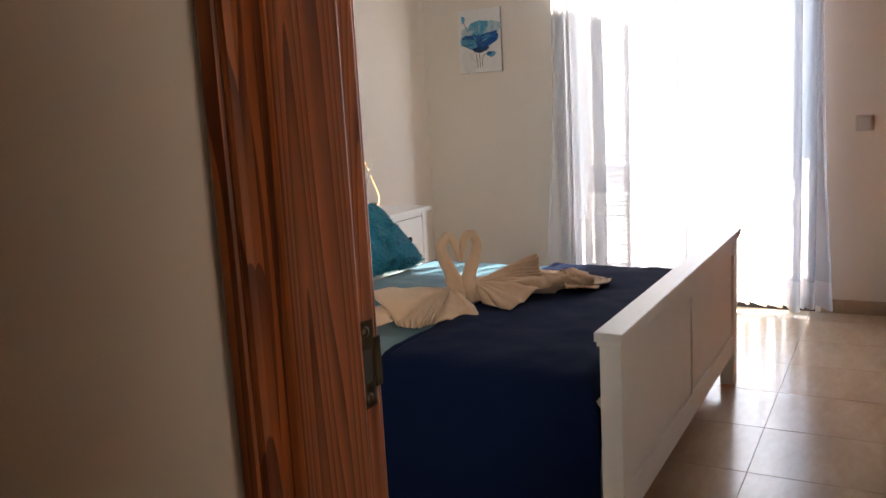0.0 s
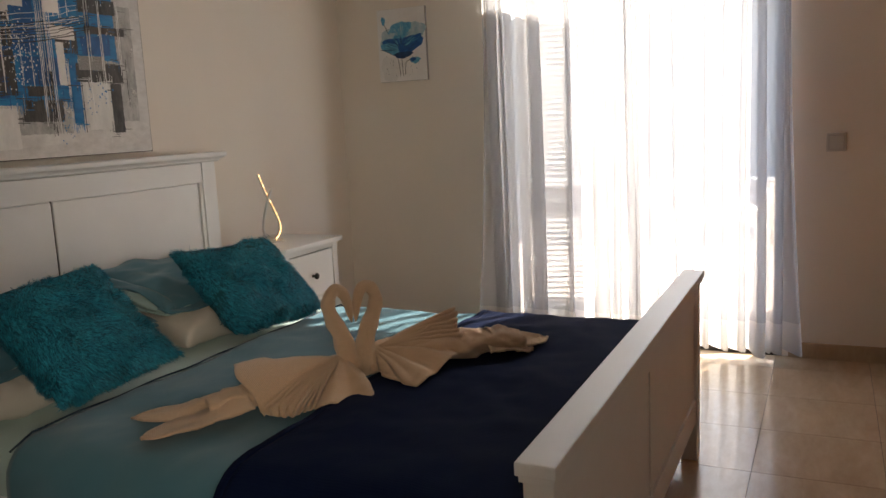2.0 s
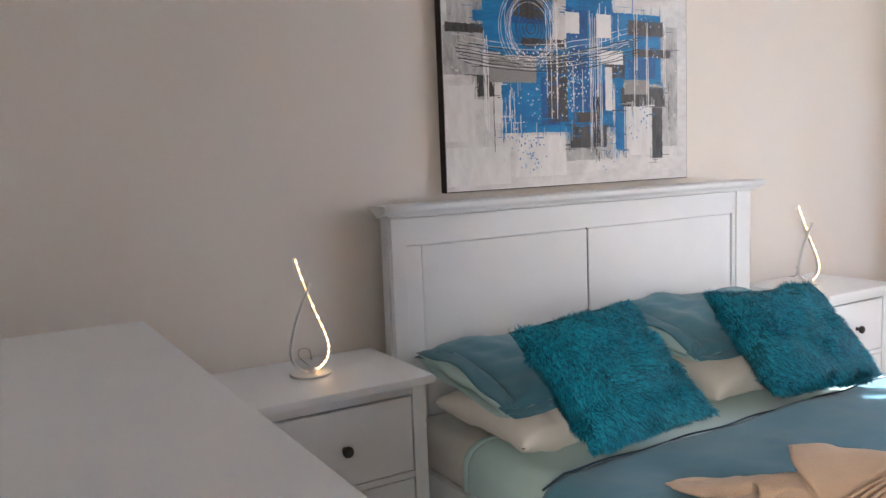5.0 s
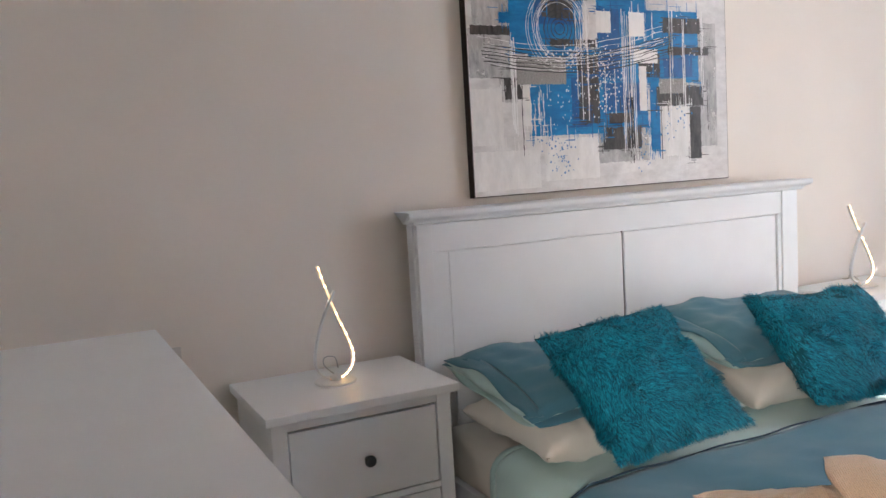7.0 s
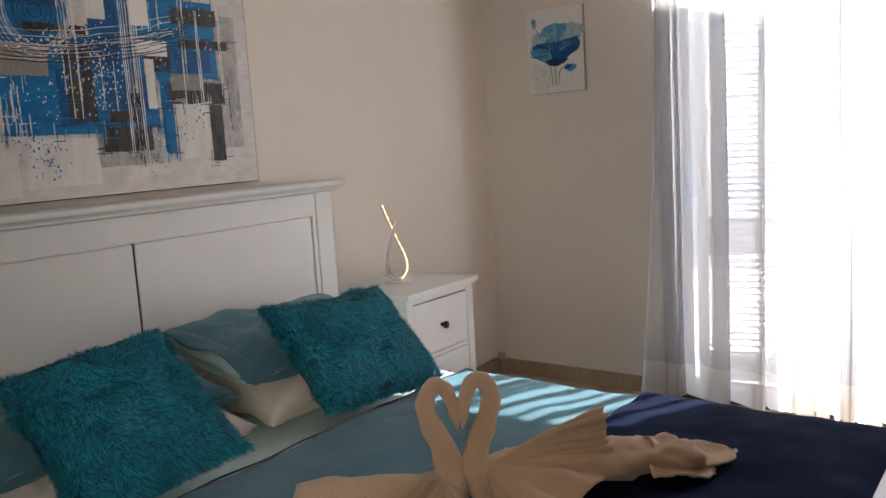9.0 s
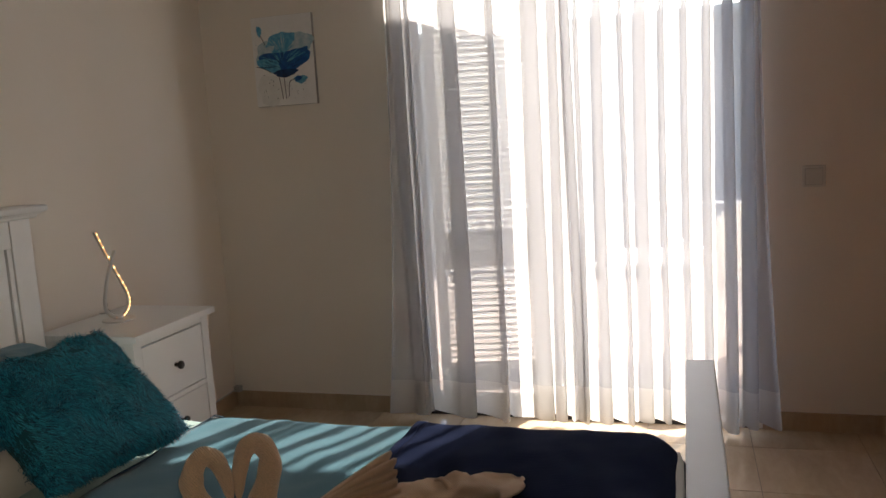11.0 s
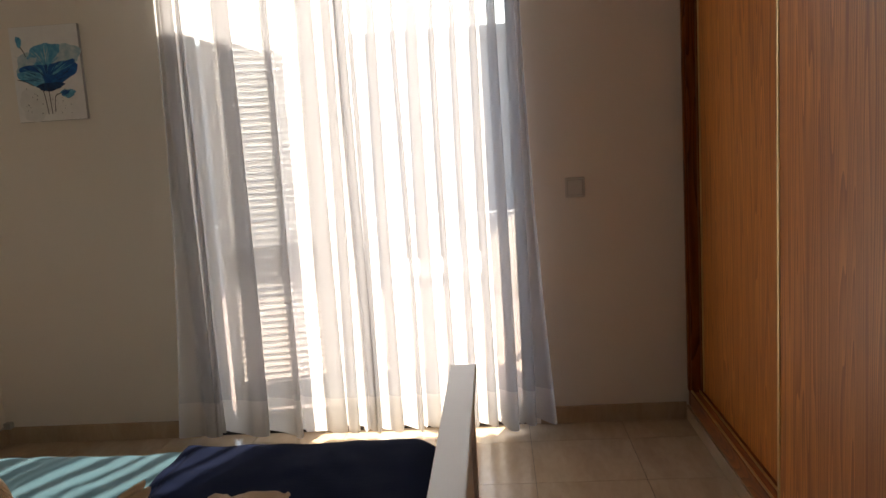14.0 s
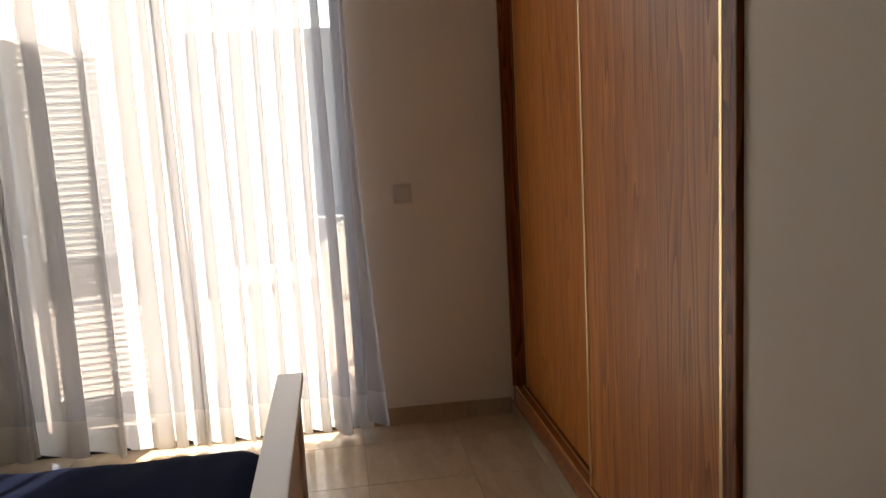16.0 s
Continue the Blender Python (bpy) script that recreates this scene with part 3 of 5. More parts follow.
def blue_pillow(m, seed, turn_up):
    t = thing("blue_pillow", "teal-blue pillow with pale aqua underside on a white pillow", "pillow", group="blue pillows")
    t.matrix_basis = m
    bm = cushion_shape(0.47, 0.72, 0.14, seed)
    me_top = part("case", bm, TEAL, t, keep=True)
    me_top.data.materials.append(AQUA)
    for p in me_top.data.polygons:
        if p.normal.z < -0.10:
            p.material_index = 1

    def flap(u, v):
        x = 0.195 + 0.055 * u
        y = -0.36 + 0.72 * v
        return Vector((x, y * (1 - 0.04 * u), 0.004 - 0.010 * u + 0.008 * math.sin(v * 17 + seed) * u + 0.012 * fbm(x, y, seed, 6)))
    part("flap", sheet(flap, 6, 26, 0.004), TEAL, t)

    # open end of the case: upper layer drooping over the paler lower one
    def upper(u, v):
        x = -0.225 + 0.45 * v
        return Vector((x, -0.305 - 0.052 * u - 0.010 * math.sin(v * 5 + seed), (0.044 - 0.012 * u * u) * (1 - (2 * v - 1) ** 4 * 0.75) + 0.010 * u * math.sin(v * 11 + seed) + 0.004 * fbm(x, u, seed, 9)))

    def lower(u, v):
        x = -0.220 + 0.44 * v
        return Vector((x, -0.310 - 0.035 * u, (-0.026 - 0.004 * u) * (1 - (2 * v - 1) ** 4 * 0.7) + 0.006 * u * math.sin(v * 9 + seed)))

    def side(u, v):
        x = -0.218 + 0.436 * v
        k = 1 - (2 * v - 1) ** 4 * 0.72
        return Vector((x, -0.325 - 0.020 * math.sin(math.pi * u) - 0.006 * math.sin(v * 14 + 3 * u), (0.026 - 0.050 * u) * k))
    part("upper_hem", sheet(upper, 6, 24, 0.003), TEAL, t)
    part("lower_hem", sheet(lower, 5, 24, 0.003), AQUA, t, "pale aqua lower layer")
    part("end_panel", sheet(side, 6, 24, 0.003), AQUA, t, "pale aqua end of the pillowcase")
    return t


blue_pillow(pose(0.385, -0.42, 0.645, 0, 10, 3), 3.0, 0)
blue_pillow(pose(0.375, 0.36, 0.668, 0, 11, -2), 7.0, 0)


def fur_cushion(bottom, top, width, turn, spin, seed):
    """A square cushion leaning back, covered in long fur strands."""
    b, tp = Vector(bottom), Vector(top)
    t = thing("fur_cushion", "shaggy teal fur cushion leaning on the pillows", "cushion", group="fur cushions")
    up = (tp - b).normalized()
    across = Matrix.Rotation(radians(turn), 3, up) @ Vector((0, 1, 0))
    across = (across - up * across.dot(up)).normalized()
    nrm = across.cross(up).normalized()
    if nrm.x < 0:
        nrm = -nrm
    L = (tp - b).length
    tilt = Matrix.Rotation(radians(spin), 3, nrm)
    up, across = tilt @ up, tilt @ across
    m = Matrix((up, across, nrm)).transposed().to_4x4()
    m.translation = (b + tp) / 2
    if m.determinant() < 0:
        m = Matrix((up, -across, nrm)).transposed().to_4x4()
        m.translation = (b + tp) / 2
    t.matrix_basis = m
    body = cushion_shape(L, width, 0.15, seed, pinch=0.10, nu=22, nv=22)
    body.normal_update()
    rnd = random.Random(int(seed * 10))
    faces = [(f.calc_center_median(), f.normal.copy(), f.calc_area(), [v.co.copy() for v in f.verts]) for f in body.faces]
    verts, tris = [], []
    for c, nr, area, co in faces:
        if nr.z < -0.45:
            continue
        for _ in range(max(2, int(area * 170000 + rnd.random()))):
            r, s = rnd.random(), rnd.random()
            p = (co[0] * (1 - r) + co[1] * r) * (1 - s) + (co[3] * (1 - r) + co[2] * r) * s
            q = 15.0
            comb = Vector((-0.9 + 1.1 * fbm(p.x, p.y, seed, q), 1.5 * fbm(p.y + 3, p.x, seed, q), 0.0))
            d1 = (nr * 0.32 + comb * 0.70 + Vector((rnd.gauss(0, 0.28), rnd.gauss(0, 0.28), 0))).normalized()
            d2 = (d1 * 0.55 + comb * 0.85 + Vector((rnd.gauss(0, 0.35), rnd.gauss(0, 0.35), -0.05))).normalized()
            ln = rnd.uniform(0.015, 0.027)
            wd = rnd.uniform(0.0007, 0.0012)
            side = d1.cross(nr + Vector((0.01, 0.02, 0))).normalized() * wd
            mid = p + d1 * ln * 0.5
            i = len(verts)
            verts += [p - side, p + side, mid - side * 0.9, mid + side * 0.9, mid + d2 * ln * 0.6]
            tris += [(i, i + 1, i + 3, i + 2), (i + 2, i + 3, i + 4)]
    part("cover", body, FURBASE, t, keep=True)
    me = bpy.data.meshes.new("fur")
    me.from_pydata(verts, [], tris)
    me.materials.append(FUR)
    f = new("fur", me)
    f.parent = t
    tagged(f, "long shaggy teal fibres", kind="stuff")
    return t


fur_cushion((0.850, -0.440, 0.548), (0.520, -0.450, 0.815), 0.44, -4, 0, 1.3)
fur_cushion((0.856, 0.334, 0.546), (0.540, 0.314, 0.800), 0.475, -3, -9, 4.7)

# ---- towel swans ----
AX = Vector((0.62, 0.785, 0))          # along the two swans, tail to tail
FR = Vector((0.785, -0.62, 0))         # towards the foot of the bed's near side
HC = Vector((1.430, -0.122, 0))        # under the heart of the two necks
UP = Vector((0, 0, 1))
TZ = BZ + 0.024                        # top of the bedding under the towels


def sp(a, f, z):
    return HC + AX * a + FR * f + UP * z


def on_bed(x, y, z):
    return Vector((x, y, TZ + z))


def swan_neck(s):
    """A tight roll that rises from the breast, bends over and ends in a pointed beak."""
    neck = catmull([sp(s * 0.052, 0.0, TZ + 0.022), sp(s * 0.027, 0.006, TZ + 0.066), sp(s * 0.038, 0.004, TZ + 0.130), sp(s * 0.064, 0.0, TZ + 0.190), sp(s * 0.071, 0, TZ + 0.236),
                    sp(s * 0.050, 0, TZ + 0.268), sp(s * 0.028, 0, TZ + 0.258), sp(s * 0.014, 0.002, TZ + 0.222), sp(s * 0.006, 0.004, TZ + 0.168)], 10)
    n = len(neck)
    radii = np.interp(np.linspace(0, 1, n), [0, 0.12, 0.25, 0.38, 0.5, 0.63, 0.75, 0.86, 0.95, 1.0], [0.032, 0.031, 0.0255, 0.0205, 0.0180, 0.0160, 0.0158, 0.0135, 0.0085, 0.002])
    bm = bmesh.new()
    rings = []
    for k, p in enumerate(neck):
        d = (neck[min(k + 1, n - 1)] - neck[max(k - 1, 0)]).normalized()
        side = d.cross(FR).normalized()
        ring = []
        for j in range(24):
            a = 2 * math.pi * j / 24
            lap = ((a - k * 0.045 * s) / (2 * math.pi)) % 1.0          # the free edge winds round the roll
            r = radii[k] * (1 + 0.10 * lap + 0.07 * fbm(math.cos(a) * 2 + s, math.sin(a) * 2, k * 0.12, 1.3))
            squeeze = 1.0 + 0.12 * math.sin(k * 0.55 + s) * (0.2 if k > n * 0.7 else 0.5)
            ring.append(bm.verts.new(p + FR * (r * math.cos(a)) + side * (r * math.sin(a) * squeeze)))
        rings.append(ring)
    for r, q in zip(rings, rings[1:]):
        for j in range(24):
            bm.faces.new((r[j], r[(j + 1) % 24], q[(j + 1) % 24], q[j])).smooth = True
    bm.faces.new(rings[0][::-1])
    bm.faces.new(rings[-1])
    return bm


def swan_body(s, spine):
    """A loose roll, wrapped with slanting overlaps."""
    spine = catmull(spine, 10)
    n = len(spine)
    bm = bmesh.new()
    rings = []
    for k, p in enumerate(spine):
        u = k / (n - 1)
        wide, high = (0.049 if s > 0 else 0.043) + 0.008 * math.sin(math.pi * u), (0.047 if s > 0 else 0.036) * (1 - 0.30 * u)
        ring = []
        for j in range(36):
            a = 2 * math.pi * j / 36
            lap = (a / (2 * math.pi) + 1.7 * u + 0.15 * s) % 1.0
            crease = 0.88 + 0.16 * lap + 0.06 * abs(math.sin(2.5 * a + 7 * u)) + 0.30 * fbm(u * 5, math.cos(a) + s, math.sin(a), 1.6)
            q = p + FR * (wide * crease * math.cos(a)) + UP * (high * crease * math.sin(a))
            q.z = max(q.z, TZ - 0.006)
            ring.append(bm.verts.new(q))
        rings.append(ring)
    for r, q in zip(rings, rings[1:]):
        for j in range(36):
            bm.faces.new((r[j], r[(j + 1) % 36], q[(j + 1) % 36], q[j])).smooth = True
    bm.faces.new(rings[0][::-1])
    # the end of the roll is open: the rim turns inwards to a hollow
    inner = [bm.verts.new(spine[-1] + (v.co - spine[-1]) * 0.80) for v in rings[-1]]
    deep = [bm.verts.new(spine[-4] + (v.co - spine[-1]) * 0.55) for v in rings[-1]]
    for r, q in ((rings[-1], inner), (inner, deep)):
        for j in range(36):
            bm.faces.new((r[j], r[(j + 1) % 36], q[(j + 1) % 36], q[j])).smooth = True
    bm.faces.new(deep)
    return bm


def tail_leaf(root, tip, half, curl, seed):
    """A flat flap of towel that leaves the roll, narrows to a rounded point and curls along one edge."""
    d = tip - root
    across = Vector((d.y, -d.x, 0)).normalized()

    def leaf(u, v):
        c = 2 * v - 1
        w = half * (0.80 + 0.35 * math.sin(math.pi * min(1, 0.15 + 0.8 * u))) * math.sqrt(max(0.004, 1 - u ** 7))
        p = root + d * (u - 0.04 * u * c * c) + across * (w * c)
        arch = 0.034 * (1 - u) * c * c
        lift = 0.030 * max(0.0, c * curl - 0.35) ** 1.4 * math.sin(math.pi * min(1, 0.2 + 0.75 * u))
        z = root.z + (tip.z - root.z) * (1 - (1 - u) ** 1.7) - arch + lift + 0.006 * math.sin(3.2 * c + 5 * u + seed) * (1 - 0.5 * u) + 0.007 * fbm(u * 3 + seed, v * 2, 0, 1.7)
        p.z = max(z, TZ + 0.002 + 0.003 * u)
        return p
    return sheet(leaf, 26, 18, 0.005)


def pleated_wing(apex, rim, puff, seed):
    """A fan from the apex to the rim; each stretch of the rim has its number of pleats and their depth."""
    spans = []
    for (p, k, depth), (q, _, _) in zip(rim, rim[1:]):
        m = max(10, int(k * 12))
        for i in range(m):
            spans.append((p, q, i / m, k, depth))
    spans.append((rim[-2][0], rim[-1][0], 1.0, rim[-2][1], rim[-2][2]))
    total = len(spans) - 1

    def fan(u, v):
        i = round(v * total)
        p, q, f, k, depth = spans[i]
        edge = p.lerp(q, f)
        d = edge - apex
        nrm = (q - p).cross(d)
        nrm = nrm.normalized() if nrm.length > 1e-9 else UP.copy()
        if nrm.dot(FR) + nrm.z < 0:
            nrm = -nrm
        wave = math.asin(0.96 * math.sin(2 * math.pi * (f * k))) / 1.29
        fade = min(1.0, 0.30 + 6 * min(i, total - i) / total)
        reach = 1.0 + 0.018 * math.sin(i * 0.41 + seed) + 0.012 * wave
        c = apex + d * ((0.05 + 0.95 * u) * (reach if u > 0.9 else 1.0))
        c += nrm * (wave * depth * (0.34 + 0.66 * u ** 0.7) * fade + 0.010 * u * fbm(u * 2 + seed, v * 4, 0, 1.8))
        c.z += puff * math.sin(math.pi * u * 0.9)
        c.z = max(c.z, TZ + 0.001 + 0.003 * u)
        return c
    return sheet(fan, 26, total, 0.0045)


def towel_swan(s, label, spine, leaves, apex, rim, puff):
    t = thing("towel_swan", label, "folded towel", group="towel swan pair")
    part("neck", swan_neck(s), TOWEL, t)
    part("body", swan_body(s, spine), TOWEL, t)
    for k, (root, tip, half, curl) in enumerate(leaves):
        part("tail_fold", tail_leaf(on_bed(*root), on_bed(*tip), half, curl, k * 1.9 + s), TOWEL, t)
    part("wing", pleated_wing(on_bed(*apex), [(on_bed(*p), k, d) for p, k, d in rim], puff, 1.3 * s), TOWEL, t)
    return t


towel_swan(-1, "beige towel folded as a swan, forming a heart with another",
           [on_bed(1.425, -0.115, 0.042), on_bed(1.365, -0.25, 0.046), on_bed(1.315, -0.375, 0.040), on_bed(1.275, -0.475, 0.036), on_bed(1.245, -0.545, 0.030)],
           (((1.290, -0.425, 0.062), (1.045, -0.612, 0.004), 0.050, 1), ((1.300, -0.465, 0.056), (1.182, -0.712, 0.004), 0.060, -1)),
           (1.405, -0.158, 0.074),
           (((1.212, -0.402, 0.104), 0.5, 0.008), ((1.296, -0.462, 0.080), 0.5, 0.008), ((1.372, -0.482, 0.010), 4, 0.022), ((1.446, -0.462, 0.006), 4, 0.024), ((1.470, -0.385, 0.004), 1.2, 0.012), ((1.595, -0.285, 0.004), 0.5, 0.008), ((1.500, -0.185, 0.020), 0.5, 0.0)), 0.010)
towel_swan(1, "beige towel folded as a swan on the navy throw",
           [on_bed(1.445, -0.095, 0.045), on_bed(1.545, 0.030, 0.054), on_bed(1.640, 0.135, 0.050), on_bed(1.720, 0.215, 0.044), on_bed(1.785, 0.275, 0.036)],
           (((1.705, 0.205, 0.078), (1.846, 0.390, 0.014), 0.054, -1), ((1.720, 0.165, 0.050), (1.835, 0.275, 0.008), 0.046, 1)),
           (1.478, -0.090, 0.082),
           (((1.600, 0.190, 0.136), 5.5, 0.021), ((1.652, 0.118, 0.062), 1.0, 0.010), ((1.672, 0.050, 0.034), 1.6, 0.014), ((1.650, -0.168, 0.004), 1.4, 0.012), ((1.520, -0.130, 0.012), 0.5, 0.0)), 0.010)


# ---- bedside chests and dresser ----
def knob(parent, at, r=0.016):
    bm = bmesh.new()
    lathe(bm, [(r * 0.55, 0), (r * 0.42, 0.006), (r * 0.45, 0.012), (r * 0.95, 0.018), (r, 0.023), (r * 0.85, 0.029), (r * 0.4, 0.032)], 20, at, "x")
    return part("knob", bm, KNOB, parent, "black metal knob")


def nightstand(y0, y1):
    t = thing("nightstand", "white-painted bedside chest of drawers with black knobs", "nightstand", (0.02, (y0 + y1) / 2, 0), group="nightstands")
    w, d = (y1 - y0) / 2 - 0.017, 0.385
    part("top", boxes((0, 0.412, -w - 0.017, w + 0.017, 0.668, 0.692), bevel=0.003), WHITE, t)
    for sgn in (-1, 1):
        part("side", boxes((0.01, d - 0.03, min(sgn * w, sgn * (w - 0.018)), max(sgn * w, sgn * (w - 0.018)), 0.06, 0.668), bevel=0.001), WHITE, t)
        part("leg", boxes((d - 0.032, d, min(sgn * w, sgn * (w - 0.042)), max(sgn * w, sgn * (w - 0.042)), 0, 0.668), bevel=0.003), WHITE, t)
        part("leg", boxes((0.01, 0.04, min(sgn * (w - 0.0185), sgn * (w - 0.05)), max(sgn * (w - 0.0185), sgn * (w - 0.05)), 0, 0.668), bevel=0.003), WHITE, t)
    # dark block: the shade behind the drawers put in as colour
    part("inside_shade", boxes((0.02, d - 0.022, -w + 0.019, w - 0.019, 0.09, 0.655)), GAPM, t)
    part("rail", boxes((d - 0.028, d - 0.002, -w + 0.042, w - 0.042, 0.640, 0.668), bevel=0.002), WHITE, t)
    zs = ((0.418, 0.636), (0.234, 0.398), (0.06, 0.214))
    for z0, z1 in zs:
        dr = part("drawer_front", boxes((d - 0.021, d - 0.003, -w + 0.0455, w - 0.0455, z0 + 0.002, z1 - 0.002), bevel=0.002), WHITE, t)
        knob(dr, (d - 0.003, 0, (z0 + z1) / 2 - 0.003))
        part("rail", boxes((d - 0.028, d - 0.002, -w + 0.042, w - 0.042, z0 - 0.019, z0 - 0.001), bevel=0.002), WHITE, t)


nightstand(-1.408, -0.868)
nightstand(0.918, 1.40)


def dresser():
    t = thing("dresser", "wide white-painted chest of drawers against the wall", "dresser", (0.62, -2.14, 0))
    L, D, Ht = 1.075, 0.478, 0.985
    part("top", boxes((0, L, 0, D, Ht - 0.024, Ht), bevel=0.003), WHITE, t)
    for x in (0.02, L - 0.038):
        part("side", boxes((x, x + 0.018, 0.01, D - 0.045, 0.06, Ht - 0.024), bevel=0.001), WHITE, t)
    for x in (0.02, L - 0.065):
        part("leg", boxes((x, x + 0.045, D - 0.043, D - 0.015, 0, Ht - 0.024), bevel=0.003), WHITE, t)
        part("leg", boxes((x + (0.019 if x < 1 else -0.005), x + (0.05 if x < 1 else 0.026), 0.01, 0.04, 0, Ht - 0.024), bevel=0.003), WHITE, t)
    # shade of the hollow carcass, as one near-black filling
    part("inside_shade", boxes((0.04, L - 0.04, 0.015, D - 0.042, 0.09, Ht - 0.04)), GAPM, t)
    rows = ((0.68, 0.935), (0.38, 0.66), (0.08, 0.36))
    for z0, z1 in rows:
        for x0, x1 in ((0.069, L - 0.069),):
            dr = part("drawer_front", boxes((x0, x1, D - 0.036, D - 0.018, z0, z1), bevel=0.002), WHITE, t)
            for k in (0.25, 0.75):
                bm = bmesh.new()
                lathe(bm, [(0.009, 0), (0.007, 0.008), (0.015, 0.018), (0.016, 0.024), (0.006, 0.03)], 16)
                bmesh.ops.rotate(bm, verts=bm.verts, matrix=Matrix.Rotation(radians(-90), 3, "X"))
                bmesh.ops.translate(bm, verts=bm.verts, vec=(x0 + (x1 - x0) * k, D - 0.018, (z0 + z1) / 2))
                part("knob", bm, KNOB, dr, "black metal knob")


dresser()


# ---- drop-shaped lamps ----
def drop_lamp(x, y, z, turn, lean, sway):
    t = thing("table_lamp", "lit drop-shaped LED table lamp with white metal frame", "table lamp", (x, y, z), turn, "bedside lamps")
    bm = bmesh.new()
    lathe(bm, [(0.057, 0), (0.060, 0.002), (0.060, 0.005), (0.057, 0.007)], 40)
    part("base", bm, LAMPW, t)
    path = catmull([(-0.022, -0.068, 0.335), (-0.017, -0.042, 0.277), (-0.008, 0.003, 0.185), (-0.002, 0.036, 0.120), (0.0, 0.052, 0.075), (0.0, 0.047, 0.040), (0, 0.024, 0.017), (0, 0.0, 0.0125),
                    (0, -0.024, 0.016), (0, -0.049, 0.036), (0.002, -0.060, 0.072), (0.006, -0.055, 0.125), (0.010, -0.043, 0.180), (0.015, -0.027, 0.230), (0.018, -0.016, 0.262)], 7)
    path = [Vector((p.x * lean, p.y + sway * (p.z / 0.335) ** 1.5, p.z)) for p in path]
    # flat bar: 15 mm wide along x, 4 mm thick; the light strip lies on its inner side
    bm = bmesh.new()
    sweep(bm, path, [(-0.0065, -0.0028), (0.0065, -0.0028), (0.0065, 0.0028), (-0.0065, 0.0028)], Vector((1, 0, 0)))
    part("frame", bm, LAMPW, t)
    cut = int(len(path) * 0.56)
    for sl, nm in ((path[:cut], "led_strip"),):
        bm = bmesh.new()
        pts = []
        for i, p in enumerate(sl):
            d = (path[min(i + 1, len(path) - 1)] - path[max(i - 1, 0)]).normalized()
            pts.append(p + Vector((1, 0, 0)) * 0.0066)
        sweep(bm, pts, [(-0.0008, -0.0030), (0.0008, -0.0030), (0.0008, 0.0030), (-0.0008, 0.0030)], Vector((1, 0, 0)))
        st = part(nm, bm, STRIP, t, "warm glowing LED strip")
        for i in range(1, len(pts) - 1, 3):
            bm = bmesh.new()
            d = (pts[i + 1] - pts[i - 1]).normalized() * 0.0021
            s2 = Vector((1, 0, 0)).cross(d).normalized() * 0.0024
            q = [pts[i] + Vector((e, 0, 0)) + a * d + b * s2 for e in (0.0008, 0.0020) for a, b in ((-1, -1), (1, -1), (1, 1), (-1, 1))]
            vs = [bm.verts.new(c) for c in q]
            for f in ((0, 1, 2, 3), (4, 5, 6, 7), (0, 1, 5, 4), (1, 2, 6, 5), (2, 3, 7, 6), (3, 0, 4, 7)):
                bm.faces.new([vs[j] for j in f])
            part("led", bm, LED, st)
    bm = bmesh.new()
    lathe(bm, [(0.017, 0.007), (0.017, 0.018), (0.013, 0.022)], 24)
    part("socket_hub", bm, LAMPW, t)
    bm = bmesh.new()
    sweep(bm, catmull([(-0.012, 0.010, 0.012), (-0.03, -0.02, 0.045), (-0.055, -0.01, 0.062), (-0.085, 0.03, 0.052), (-0.12, 0.05, 0.012), (-0.15, 0.06, 0.004), (-0.168, 0.065, 0.003)], 6), circle(0.0016, 6), Vector((0.1, 0.2, 1)))
    part("cable", bm, CABLE, t, "thin grey cable")


drop_lamp(0.205, -1.146, 0.692, 0, 0.35, 0.040)
drop_lamp(0.185, 1.150, 0.692, -8, 1.0, 0.022)

